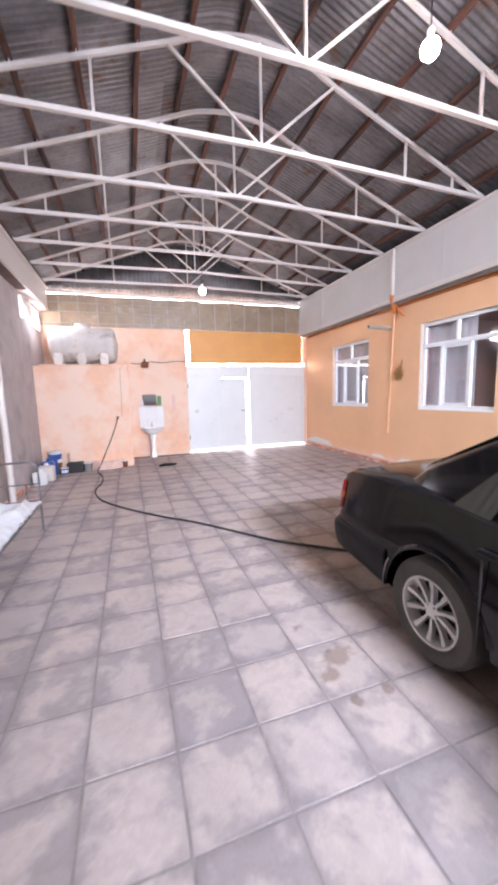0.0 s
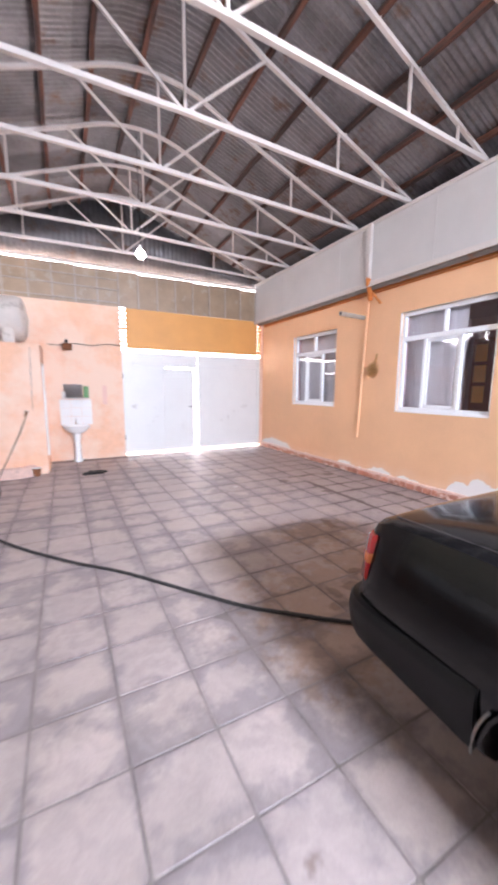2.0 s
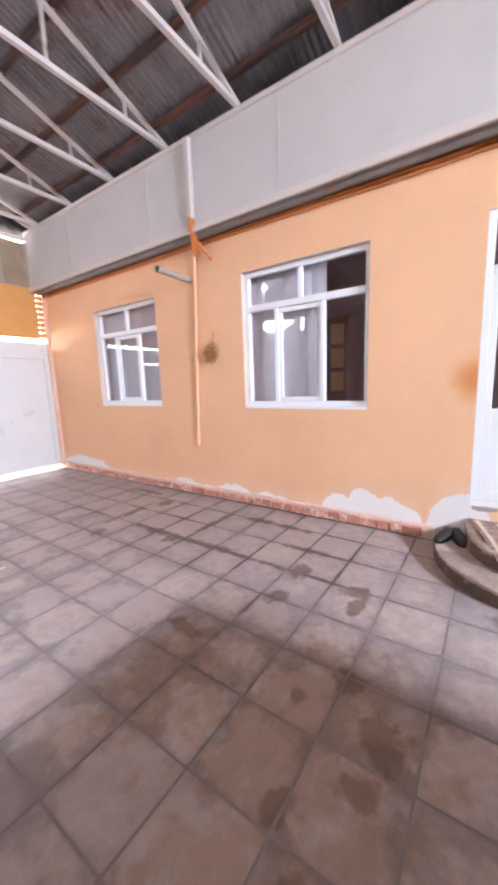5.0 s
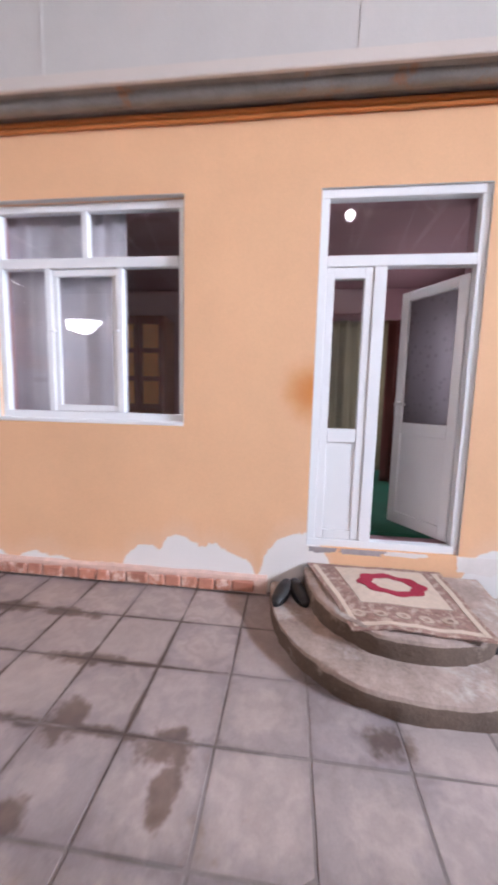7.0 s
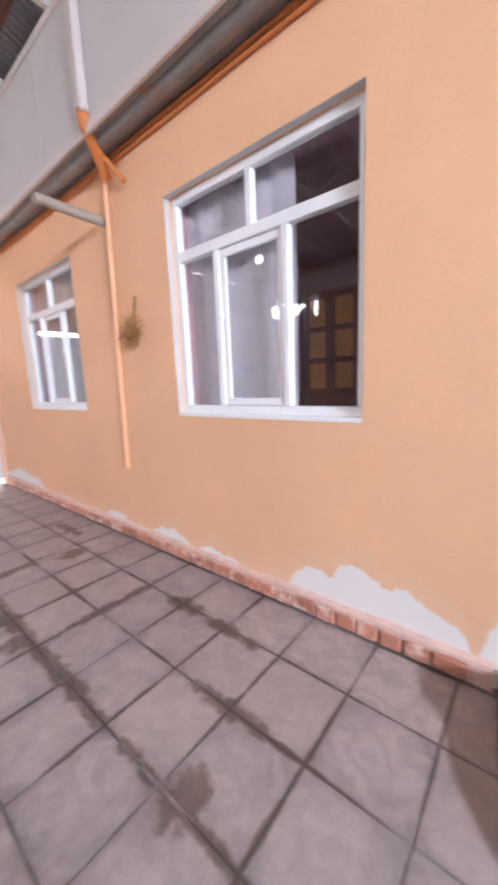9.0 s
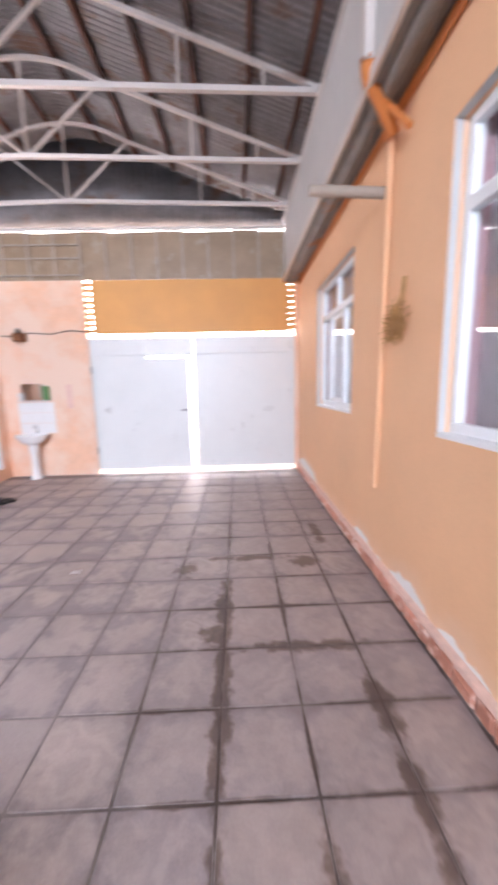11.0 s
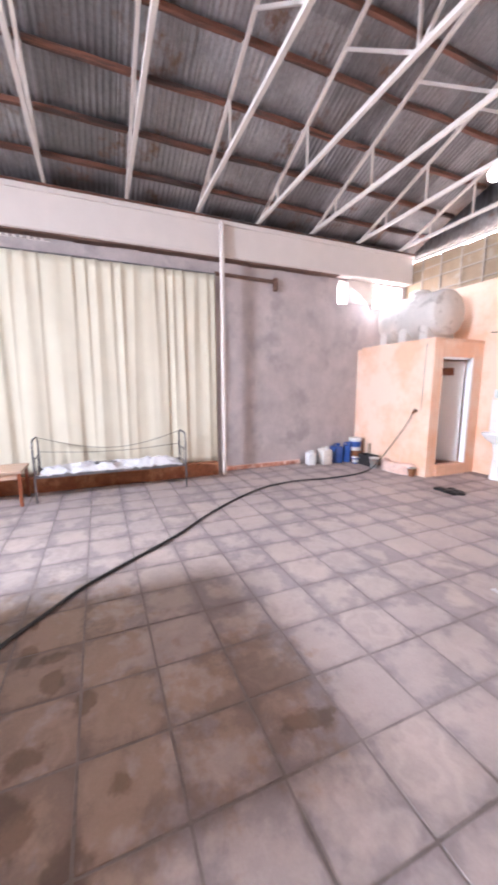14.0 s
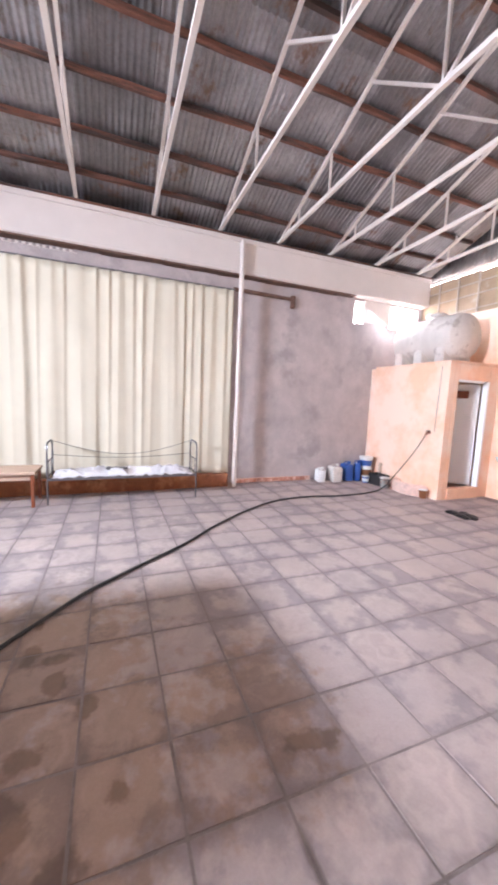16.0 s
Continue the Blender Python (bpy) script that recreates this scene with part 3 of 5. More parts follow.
def roof_z(x):
    for (a, za), (b, zb) in zip(PROFILE, PROFILE[1:]):
        if a <= x <= b:
            return za + (zb - za) * (x - a) / (b - a)


verts, faces = [], []
rows_x = [(-2.55, -1.2, 0.4), (0.32, 0.9, 1.43, 1.93, 2.48), (2.4, 3.8, 5.62)]
rng = random.Random(3)
y = YB - 0.3
while y < YG + 0.1:
    for n, row in enumerate(rows_x):
        lift = 0.075 + 0.008 * (n == 1) + rng.uniform(0, 0.006)
        base, steps = len(verts), 96
        y1 = y + 0.90
        for k in range(steps + 1):
            yy = y + (y1 - y) * k / steps
            w = 0.009 * math.cos(2 * math.pi * (yy - y) / 0.075)
            for x in row:
                verts.append((x, yy, roof_z(x) + lift + w))
        c = len(row)
        for k in range(steps):
            for i in range(c - 1):
                a = base + k * c + i
                faces.append((a, a + 1, a + c + 1, a + c))
    y += 0.86
me = bpy.data.meshes.new("ceiling")
me.from_pydata(verts, [], faces)
me.materials.append(M["roof"])
me.polygons.foreach_set("use_smooth", [True] * len(me.polygons))
ceiling = setting(new("ceiling", me), "galvanised corrugated roof sheets with rust stains", "ceiling")
for x in (-1.7, -1.15, -0.55, 0.05, 0.62, 1.2, 1.85, 2.45, 3.05, 3.65, 4.25, 4.8):
    bm = bmesh.new()
    n = 40
    zz = roof_z(x) + 0.025
    path = [(x + 0.035 * noise.noise((x * 3, k * 0.45, 0)), YB + (YG - YB) * k / n, zz + 0.012 * noise.noise((k * 0.45, x * 5, 2))) for k in range(n + 1)]
    for a, b in zip(path, path[1:]):
        bar(bm, a, b, 0.055, 0.06)
    part("purlin", bm, "purlin", ceiling, "reddish-brown timber batten")

# gable sheet and weathered screen above the gate
bm = bmesh.new()


def gable_point(u, v):
    x = XL + (XR - XL) * u
    top = roof_z(x) + 0.108
    return Vector((x, YG + 0.108 + 0.009 * math.cos(math.tau * (x - XL) / 0.11), 4.412 + (top - 4.412) * v))


grid(bm, 340, 1, gable_point)
gable = setting(part("wall_gable", bm, "roof", smooth=True), "corrugated metal gable end sheet", "wall")
thick = gable.modifiers.new("sheet", "SOLIDIFY")
thick.thickness = 0.004
screen = setting(boxes("wall_screen", "screen", [(XL, XR, YG + 0.02, YG + 0.05, 3.535, 3.56)]), "weathered brown plastic sheet panels above the gate", "wall")
for k in range(16):
    x = XL + 0.45 * k
    boxes("panel", "screen", [(x + 0.01, x + 0.445, YG + 0.03 + 0.004 * (k % 2), YG + 0.036 + 0.004 * (k % 2), 3.562, 4.322 + 0.009 * ((k * 7) % 3))], screen)
for k in range(17):
    x = XL + 0.45 * k + 0.0
    boxes("batten", "slat", [(x - 0.016, x + 0.016, YG + 0.0, YG + 0.028, 3.52, 4.33)], screen, label="thin wooden batten")
for z in (3.62, 3.9, 4.12):
    boxes("batten", "slat", [(XL, XL + 3.6, YG - 0.006, YG + 0.012, z - 0.012, z + 0.012)], screen, label="thin wooden batten")
setting(boxes("trim_screen_rail", "white", [(XL, XR, YG - 0.02, YG + 0.04, 4.345, 4.39)]), "white rail along the screen top", "trim")

# gate
lintel = setting(boxes("wall_gate_lintel", "lintel", [(1.475, 5.02, YG + 0.02, YG + 0.06, 2.605, 3.53)]), "orange sheet panel above the gate", "wall")
for x0, x1 in ((1.345, 1.475), (5.02, 5.135)):
    for k in range(9):
        bm = bmesh.new()
        box(bm, x0, x1, YG + 0.02, YG + 0.05, 2.63 + 0.1 * k, 2.63 + 0.1 * k + (0.055 if x0 < 2 else 0.085))
        part("side_slat", bm, "lintel", lintel)
gate = thing("metal_gate", (3.22, YG, 0), "white painted double-leaf sheet metal gate with a wicket door", "gate")


def at_gate(name, material, dims, label="", parent=gate, bev=0.003):
    ob = boxes(name, material, [(a - 3.3, b - 3.3, c, d, e, f) for a, b, c, d, e, f in dims], parent, bev, label)
    return ob


at_gate("left_leaf", "gate", [(1.426, 2.42, 0.04, 0.07, 0.075, 2.53), (2.424, 3.32, 0.04, 0.07, 2.20, 2.53), (2.424, 2.47, 0.042, 0.068, 2.157, 2.199)])
at_gate("right_leaf", "gate", [(3.335, 5.214, 0.04, 0.07, 0.085, 2.53)])
wicket = at_gate("wicket_door", "gate", [(2.4215, 3.215, 0.035, 0.065, 0.085, 2.155)])
at_gate("handle", "steel", [(3.10, 3.18, 0.0, 0.034, 1.18, 1.21), (3.04, 3.18, -0.015, 0.0, 1.185, 1.205)], "grey steel latch", wicket)
for d in ((1.45, 3.32, 0.015, 0.038, 2.22, 2.26), (3.36, 5.15, 0.015, 0.038, 2.22, 2.26), (1.45, 1.49, 0.015, 0.038, 0.085, 2.21), (5.11, 5.15, 0.015, 0.038, 0.085, 2.21), (3.335, 3.375, 0.015, 0.038, 0.09, 2.21)):
    at_gate("frame_bar", "gate", [d])
for z in (0.4, 1.9):
    at_gate("hinge", "steel", [(1.435, 1.448, 0.0, 0.05, z, z + 0.12)])

# ---- roof trusses ----
truss = thing("roof_truss", (1.5, 4.023, 4.5), "white painted steel tube roof truss with an arched top", "truss", "roof trusses")


def truss_part(name, pts, w):
    bm = bmesh.new()
    pts = [Vector((x - 1.5, 0, z - 4.5)) for x, z in pts]
    for a, b in zip(pts, pts[1:]):
        bar(bm, a, b, w, w)
    return part(name, bm, "white", truss)


truss_part("bottom_chord", [(-2.15, 4.51), (-1.92, 4.53), (1.42, 4.605), (4.97, 4.53), (5.25, 4.51)], 0.050)
arch = [(p.x, p.z) for p in curve_points([(0.40, 0, 5.44), (0.9, 0, 5.635), (1.43, 0, 5.71), (1.93, 0, 5.65), (2.4, 0, 5.46)], 4)]
truss_part("top_chord", [(-1.95, 4.54)] + arch + [(5.0, 4.54)], 0.042)
truss_part("king_post", [(1.42, 4.62), (1.42, 5.69)], 0.030)
truss_part("brace", [(1.39, 4.61), (0.36, 5.41)], 0.030)
truss_part("brace", [(1.45, 4.61), (2.40, 5.44)], 0.030)
truss_part("vertical", [(3.54, 4.58), (3.54, 5.04)], 0.028)
truss_part("vertical", [(4.39, 4.56), (4.39, 4.74)], 0.028)
truss_part("vertical", [(-0.43, 4.57), (-0.43, 5.11)], 0.028)
truss_part("vertical", [(-1.3, 4.56), (-1.3, 4.77)], 0.028)
for x, z in ((-1.15, 4.885), (-0.55, 5.113), (0.05, 5.34), (3.05, 5.27), (3.65, 5.045), (4.25, 4.82)):
    bm = bmesh.new()
    box(bm, x - 1.5 - 0.005, x - 1.5 + 0.005, -0.03, 0.03, z - 4.5 - 0.02, z - 4.5 + 0.075, 0.002)
    part("purlin_clip", bm, "white", truss)
for k in range(-6, 6):
    if k:
        copy_thing(truss, Matrix.Translation((1.5, 4.023 + 1.118 * k, 4.5)))

# ---- windows and door in the east wall ----


def upvc_window(number, y0, y1, z0, z1):
    w = setting(thing("window_%d" % number, (XR, y0, z0), "white plastic-framed window with a middle opening sash", "window"), "", "")
    W, H = y1 - y0, z1 - z0

    def f(name, dims, parent=w, material="upvc", bev=0.004):
        return boxes(name, material, dims, parent, bev)

    X0, X1 = 0.07, 0.13
    zt = 0.735 * H
    f("window_frame", [(X0, X1, 0, W, 0, 0.06), (X0, X1, 0, W, H - 0.06, H), (X0, X1, 0, 0.06, 0.061, H - 0.061), (X0, X1, W - 0.06, W, 0.061, H - 0.061)])
    f("transom", [(X0 - 0.002, X1, 0.061, W - 0.061, zt - 0.035, zt + 0.04)])
    f("mullion", [(X0, X1, 0.34 * W - 0.025, 0.34 * W + 0.025, 0.061, zt - 0.036)])
    f("mullion", [(X0, X1, 0.717 * W - 0.025, 0.717 * W + 0.025, 0.061, zt - 0.036)])
    f("mullion", [(X0, X1, 0.513 * W - 0.025, 0.513 * W + 0.025, zt + 0.041, H - 0.061)])
    a, b, c, d = 0.34 * W + 0.027, 0.717 * W - 0.027, 0.064, zt - 0.04
    sash = f("sash", [(X0 + 0.02, X1 - 0.01, a, b, c, c + 0.05), (X0 + 0.02, X1 - 0.01, a, b, d - 0.05, d), (X0 + 0.02, X1 - 0.01, a, a + 0.045, c + 0.051, d - 0.051), (X0 + 0.02, X1 - 0.01, b - 0.045, b, c + 0.051, d - 0.051)])
    f("catch", [(X0 - 0.015, X0 + 0.018, a - 0.02, a + 0.02, 0.42 * H, 0.42 * H + 0.02)], sash)
    f("catch", [(X0 - 0.015, X0 + 0.018, b - 0.02, b + 0.02, 0.42 * H, 0.42 * H + 0.02)], sash)
    for p, q, r, s in ((0.06, 0.34 * W - 0.025, 0.06, zt - 0.035), (a + 0.045, b - 0.045, c + 0.05, d - 0.05), (0.717 * W + 0.025, W - 0.06, 0.06, zt - 0.035),
                       (0.06, 0.513 * W - 0.025, zt + 0.04, H - 0.06), (0.513 * W + 0.025, W - 0.06, zt + 0.04, H - 0.06)):
        g = f("pane", [(0.098, 0.104, p, q, r, s)], material="glass", bev=0)
        g.visible_shadow = False
    f("window_sill", [(-0.004, X0 + 0.01, 0.002, W - 0.002, -0.025, 0.004)])
    return w


upvc_window(1, *WIN_BIG)
upvc_window(2, *WIN_SMALL)

dy0, dy1, dz0, dz1 = DOOR
for (a, b, c, d), depth in ((WIN_BIG, 0.048), (WIN_SMALL, 0.048), (DOOR, 0.016)):
    setting(boxes("trim_inner_reveal", "roomwall", [(XR + 0.134, XR + 0.30, a + 0.0005, a + 0.006, c, d), (XR + 0.134, XR + 0.30, b - 0.006, b - 0.0005, c, d), (XR + 0.134, XR + 0.30, a + 0.007, b - 0.007, d - 0.006, d - 0.0005), (XR + 0.134, XR + 0.30, a + 0.007, b - 0.007, c + 0.0005, c + 0.006)]), "mauve lining of the opening inside the room", "reveal")
    setting(boxes("trim_reveal", "beam", [(XR + 0.002, XR + depth, a + 0.0005, a + 0.004, c, d), (XR + 0.002, XR + depth, b - 0.004, b - 0.0005, c, d), (XR + 0.002, XR + depth, a + 0.005, b - 0.005, d - 0.004, d - 0.0005)]), "pale grey plaster lining of the opening", "reveal")
door = setting(thing("door_1", (XR, dy0, dz0), "white plastic entrance door standing open, with a glazed side panel and transom", "door"), "", "")
W, H = dy1 - dy0, dz1 - dz0
zt = 2.035
boxes("door_frame", "upvc", [(0.018, 0.09, 0, W, 0, 0.055), (0.018, 0.09, 0, W, H - 0.06, H), (0.018, 0.09, 0, 0.055, 0.056, H - 0.061), (0.018, 0.09, W - 0.06, W, 0.056, H - 0.061),
                             (0.016, 0.09, 0.056, W - 0.061, zt, zt + 0.075), (0.018, 0.09, 0.63, 0.715, 0.056, zt - 0.001)], door, 0.004)
side = boxes("side_panel", "upvc", [(0.028, 0.08, 0.717, 0.775, 0.058, zt - 0.002), (0.028, 0.08, W - 0.118, W - 0.062, 0.058, zt - 0.002), (0.028, 0.08, 0.776, W - 0.119, zt - 0.075, zt - 0.002),
                                    (0.028, 0.08, 0.776, W - 0.119, 0.80, 0.90), (0.028, 0.08, 0.776, W - 0.119, 0.058, 0.13), (0.040, 0.066, 0.776, W - 0.119, 0.131, 0.799)], door, 0.003)
g = boxes("pane", "glass", [(0.052, 0.058, 0.775, W - 0.118, 0.90, zt - 0.075)], side)
g.visible_shadow = False
g = boxes("pane", "glass", [(0.052, 0.058, 0.055, W - 0.06, zt + 0.075, H - 0.06)], door)
g.visible_shadow = False
leaf = boxes("door_leaf", "upvc", [(0, 0.05, 0, 0.075, 0, 1.95), (0, 0.05, 0.495, 0.57, 0, 1.95), (0, 0.05, 0.076, 0.494, 1.87, 1.95), (0, 0.05, 0.076, 0.494, 0.78, 0.88), (0, 0.05, 0.076, 0.494, 0, 0.10), (0.012, 0.038, 0.076, 0.494, 0.101, 0.779)], door, 0.003)
leaf.matrix_basis = Matrix.Translation((0.095, 0.06, 0.06)) @ Matrix.Rotation(radians(-58), 4, "Z")
boxes("pane", "frosted", [(0.022, 0.028, 0.075, 0.495, 0.88, 1.87)], leaf, label="patterned glass pane")
boxes("door_handle", "upvc", [(-0.03, -0.001, 0.52, 0.545, 0.93, 1.06), (-0.045, -0.031, 0.43, 0.54, 1.02, 1.04)], leaf)

# room behind the openings
# the hole in the end wall is unseen, added for the fill light
setting(boxes("wall_room", "roomwall", [(8.6, 8.8, 0.2, 9.6, 0.3, 3.3), (5.53, 6.7, 0.2, 0.4, 0.3, 3.3), (7.7, 8.6, 0.2, 0.4, 0.3, 3.3), (6.7, 7.7, 0.2, 0.4, 0.3, 1.5), (6.7, 7.7, 0.2, 0.4, 2.5, 3.3), (5.53, 8.6, 9.4, 9.6, 0.3, 3.3), (5.53, 8.6, 6.2, 6.35, 0.43, 3.3)]), "mauve painted room walls behind the windows", "wall")
setting(boxes("floor_room", "green", [(5.53, 8.6, 0.4, 9.4, 0.30, 0.43)]), "green cloth floor covering inside the house", "floor")
setting(boxes("ceiling_room", "roomwall", [(5.53, 8.8, 0.2, 9.6, 3.31, 3.45)]), "mauve ceiling of the room", "ceiling")


def cabinet():
    c = thing("wooden_cabinet", (8.3, 5.4, 0.43), "brown varnished wooden cabinet with amber door panels", "cabinet")
    boxes("body", "brownwood", [(-0.2, 0.28, -0.42, 0.42, 0, 2.35)], c, 0.01)
    for y0 in (-0.40, 0.01):
        d = boxes("door", "brownwood", [(-0.23, -0.202, y0, y0 + 0.39, 0.9, 2.3)], c, 0.006)
        for k in range(3):
            boxes("panel", "amberwood", [(-0.236, -0.231, y0 + 0.07, y0 + 0.32, 0.97 + 0.44 * k, 1.33 + 0.44 * k)], d)
    boxes("drawer", "brownwood", [(-0.225, -0.202, -0.40, 0.40, 0.1, 0.85)], c, 0.006)


cabinet()


def drape(name, material, label, x, y0, y1, z0, z1, folds, depth, seed=0, category="curtain"):
    bm = bmesh.new()

    def f(u, v):
        w = u + 0.9 / folds * noise.noise((u * folds * 0.33, seed, 0.2 * v)) + 0.3 / folds * noise.noise((u * folds * 1.1, seed + 2, 0.5 * v))
        a = w * folds * math.tau
        tight = (0.75 - 0.45 * v) * (0.75 + 0.9 * noise.noise((u * folds * 0.5, seed + 3, v * 1.3)))
        broad = (0.25 + 0.75 * v) * (0.8 + 0.8 * noise.noise((u * folds * 0.25, seed + 7, v * 0.8)))
        d = tight * (1.1 - 2.2 * abs(math.sin(a / 2)) ** 1.3) + broad * math.sin(0.43 * a + 1.5 * noise.noise((u * folds * 0.2, v * 0.9, seed)))
        sag = 0.25 * depth * math.sin(a * 0.5) * (1 - v) + 0.02 * math.sin(u * 9 + seed) * v
        return Vector((x + depth * d, y0 + (y1 - y0) * u + 0.6 * depth * math.cos(a) * (1 - 0.5 * v), z1 + (z0 - z1) * v + sag))

    grid(bm, int(folds * 14), 24, f)
    ob = part(name, bm, material, smooth=False)
    me = ob.data
    me.polygons.foreach_set("use_smooth", [True] * len(me.polygons))
    mod = ob.modifiers.new("cloth", "SOLIDIFY")
    mod.thickness = 0.004
    return tagged(ob, label, category)


drape("net_curtain", "sheer", "pale net curtain behind the window", 5.44, 4.32, 5.42, 1.0, 3.08, 6, 0.009, 4)
drape("net_curtain", "sheer", "pale net curtain behind the smaller window", 5.44, 6.86, 8.58, 1.0, 3.08, 9, 0.009, 6)
drape("drape", "yellowcloth", "mustard yellow drape inside the room", 8.35, 1.45, 2.35, 0.45, 2.75, 6, 0.04, 3)
drape("drape", "redcloth", "dark red drape inside the doorway", 7.4, 1.0, 1.75, 0.45, 2.55, 6, 0.04, 5)
# ---- doorstep ----


def half_round(name, rx, ry, z0, z1, material, parent, cy):
    bm = bmesh.new()
    n = 90
    loops = []
    for z, s in ((z0, 1.0), (z1 - 0.06, 1.004), (z1 - 0.025, 1.0), (z1 - 0.006, 0.990), (z1, 0.970)):
        loop = []
        for k in range(n + 1):
            a = math.pi * k / n
            w = 1 + 0.014 * noise.noise((a * 3.0, z * 9, rx)) + 0.012 * noise.noise((a * 11.0, z * 30, rx)) + 0.006 * noise.noise((a * 34.0, z * 60, rx))
            cx, cz = math.sin(a) ** 0.86 if 0 < k < n else 0.0, math.copysign(abs(math.cos(a)) ** 0.86, math.cos(a))
            loop.append(bm.verts.new((-rx * s * w * cx, cy + ry * s * w * cz, z + (0.006 * noise.noise((a * 6, 1, rx)) if z > z0 else 0))))
        loops.append(loop)
    for a, b in zip(loops, loops[1:]):
        for k in range(n):
            bm.faces.new((a[k], a[k + 1], b[k + 1], b[k]))
    bm.faces.new(loops[-1])
    bm.faces.new(loops[0][::-1])
    for a, b in zip(loops, loops[1:]):
        bm.faces.new((a[0], b[0], b[-1], a[-1]))
    ob = part(name, bm, material, parent, smooth=True)
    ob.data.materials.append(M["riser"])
    # upright faces take the darker colour that paints in their shade
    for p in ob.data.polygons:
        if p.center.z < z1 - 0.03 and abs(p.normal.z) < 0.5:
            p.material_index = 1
    return ob


step = thing("doorstep", (XR - 0.052, 2.2, 0), "two-tier half-round rough concrete doorstep", "step")
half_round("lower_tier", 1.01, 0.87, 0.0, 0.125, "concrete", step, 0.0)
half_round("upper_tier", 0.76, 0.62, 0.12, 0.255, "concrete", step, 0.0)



def flaked(name, material, y0, y1, z0, z1, proud, seed, label):
    """A flat patch with a flaked edge on the face of the orange wall."""
    bm = bmesh.new()
    n = 36
    front, back = [], []
    for k in range(n):
        a = math.tau * k / n
        r = 1 + 0.30 * noise.noise((math.cos(a) * 2.2 + seed * 2.7, math.sin(a) * 2.2, seed)) + 0.15 * noise.noise((math.cos(a) * 7, math.sin(a) * 7, seed))
        c, s = math.cos(a), math.sin(a)
        y = (y0 + y1) / 2 + (y1 - y0) / 2 * r * abs(c) ** 0.6 * (1 if c > 0 else -1)
        z = min((z0 + z1) / 2 + (z1 - z0) / 2 * r * abs(s) ** 0.6 * (1 if s > 0 else -1), dz0 - 0.004)
        front.append(bm.verts.new((XR - proud, y, z)))
        back.append(bm.verts.new((XR + 0.01, y, z)))
    bm.faces.new(front)
    for k in range(n):
        bm.faces.new((front[k], front[(k + 1) % n], back[(k + 1) % n], back[k]))
    setting(part(name, bm, material), label, "plaster")


zs = dz0 - 0.075
for k, (ya, yb, za) in enumerate(((dy0 - 0.30, dy0 + 0.02, -0.06), (dy0 + 0.22, dy0 + 0.52, 0.035), (dy0 + 0.88, dy1 - 0.18, 0.05))):
    flaked("trim_plaster", "plaster", ya, yb, zs + za, dz0 + 0.02, 0.003, 3 + k, "bare white plaster where the orange paint has flaked")
for k, (ya, yb) in enumerate(((dy0 + 0.50, dy0 + 0.86), (dy1 - 0.22, dy1 - 0.02))):
    flaked("trim_render", "render", ya, yb, dz0 - 0.045, dz0 + 0.02, 0.0045, 9 + k, "bare grey render under the door frame")

rug = thing("rug", (4.83, 2.32, 0.258), "worn beige and brown patterned rug with a crimson medallion", "rug")


def rug_sheet(name, material, u0, u1, v0, v1, lift, nu=24, nv=24, shape=None, parent=rug):
    """A patch of the rug's pile that follows its sag."""
    bm = bmesh.new()

    def place(u, v):
        x, y = 0.36 - 0.72 * u, 0.48 - 0.96 * v
        z = 0.012 + lift + 0.008 * noise.noise((u * 4, v * 4, 1)) + 0.012 * max(0, noise.noise((u * 2.5, v * 7, 5)))
        if u > 0.62 and v < 0.3:
            z -= 0.35 * (u - 0.62) * (0.3 - v)
        return Vector((x - 0.06 * v * u, y - 0.22 * u * (1 - v) + 0.0 * u, z))

    if shape:
        c = bm.verts.new(place(*shape[0]))
        inner = [bm.verts.new(place(*p)) for p in shape[1]]
        outer = [bm.verts.new(place(*p)) for p in shape[2]]
        n = len(inner)
        for k in range(n):
            bm.faces.new((inner[k], outer[k], outer[(k + 1) % n], inner[(k + 1) % n]))
        bm.verts.remove(c)
    else:
        grid(bm, nu, nv, lambda a, b: place(u0 + (u1 - u0) * a, v0 + (v1 - v0) * b))
    ob = part(name, bm, material, parent)
    mod = ob.modifiers.new("pile", "SOLIDIFY")
    mod.thickness, mod.offset = 0.008 if lift < 0.001 else 0.004, 0
    return ob


rug_sheet("border", "rugborder", 0, 1, 0, 1, 0.0)
rug_sheet("stripe", "rugcream", 0.04, 0.96, 0.035, 0.075, 0.005)
rug_sheet("stripe", "rugcream", 0.04, 0.96, 0.925, 0.965, 0.005)
rug_sheet("stripe", "rugcream", 0.92, 0.96, 0.08, 0.92, 0.005)
rug_sheet("field", "rugcream", 0.06, 0.66, 0.2, 0.85, 0.006)
ring = lambda r, wob: [(0.34 + 0.62 * r * math.cos(a) * (1 + wob * math.cos(8 * a)), 0.54 + 0.86 * r * math.sin(a) * (1 + wob * math.cos(8 * a))) for a in (math.tau * k / 64 for k in range(64))]
rug_sheet("medallion", "rugred", 0, 0, 0, 0, 0.010, shape=((0.34, 0.54), ring(0.165, 0.05), ring(0.285, 0.06)))
for k in range(5):
    v = 0.12 + 0.16 * k
    bmr = [(0.82 + 0.045 * math.cos(a), v + 0.05 * math.sin(a)) for a in (math.tau * i / 20 for i in range(20))]
    bmi = [(0.82 + 0.02 * math.cos(a), v + 0.022 * math.sin(a)) for a in (math.tau * i / 20 for i in range(20))]
    rug_sheet("border_motif", "rugbase", 0, 0, 0, 0, 0.006, shape=((0.82, v), bmi, bmr))


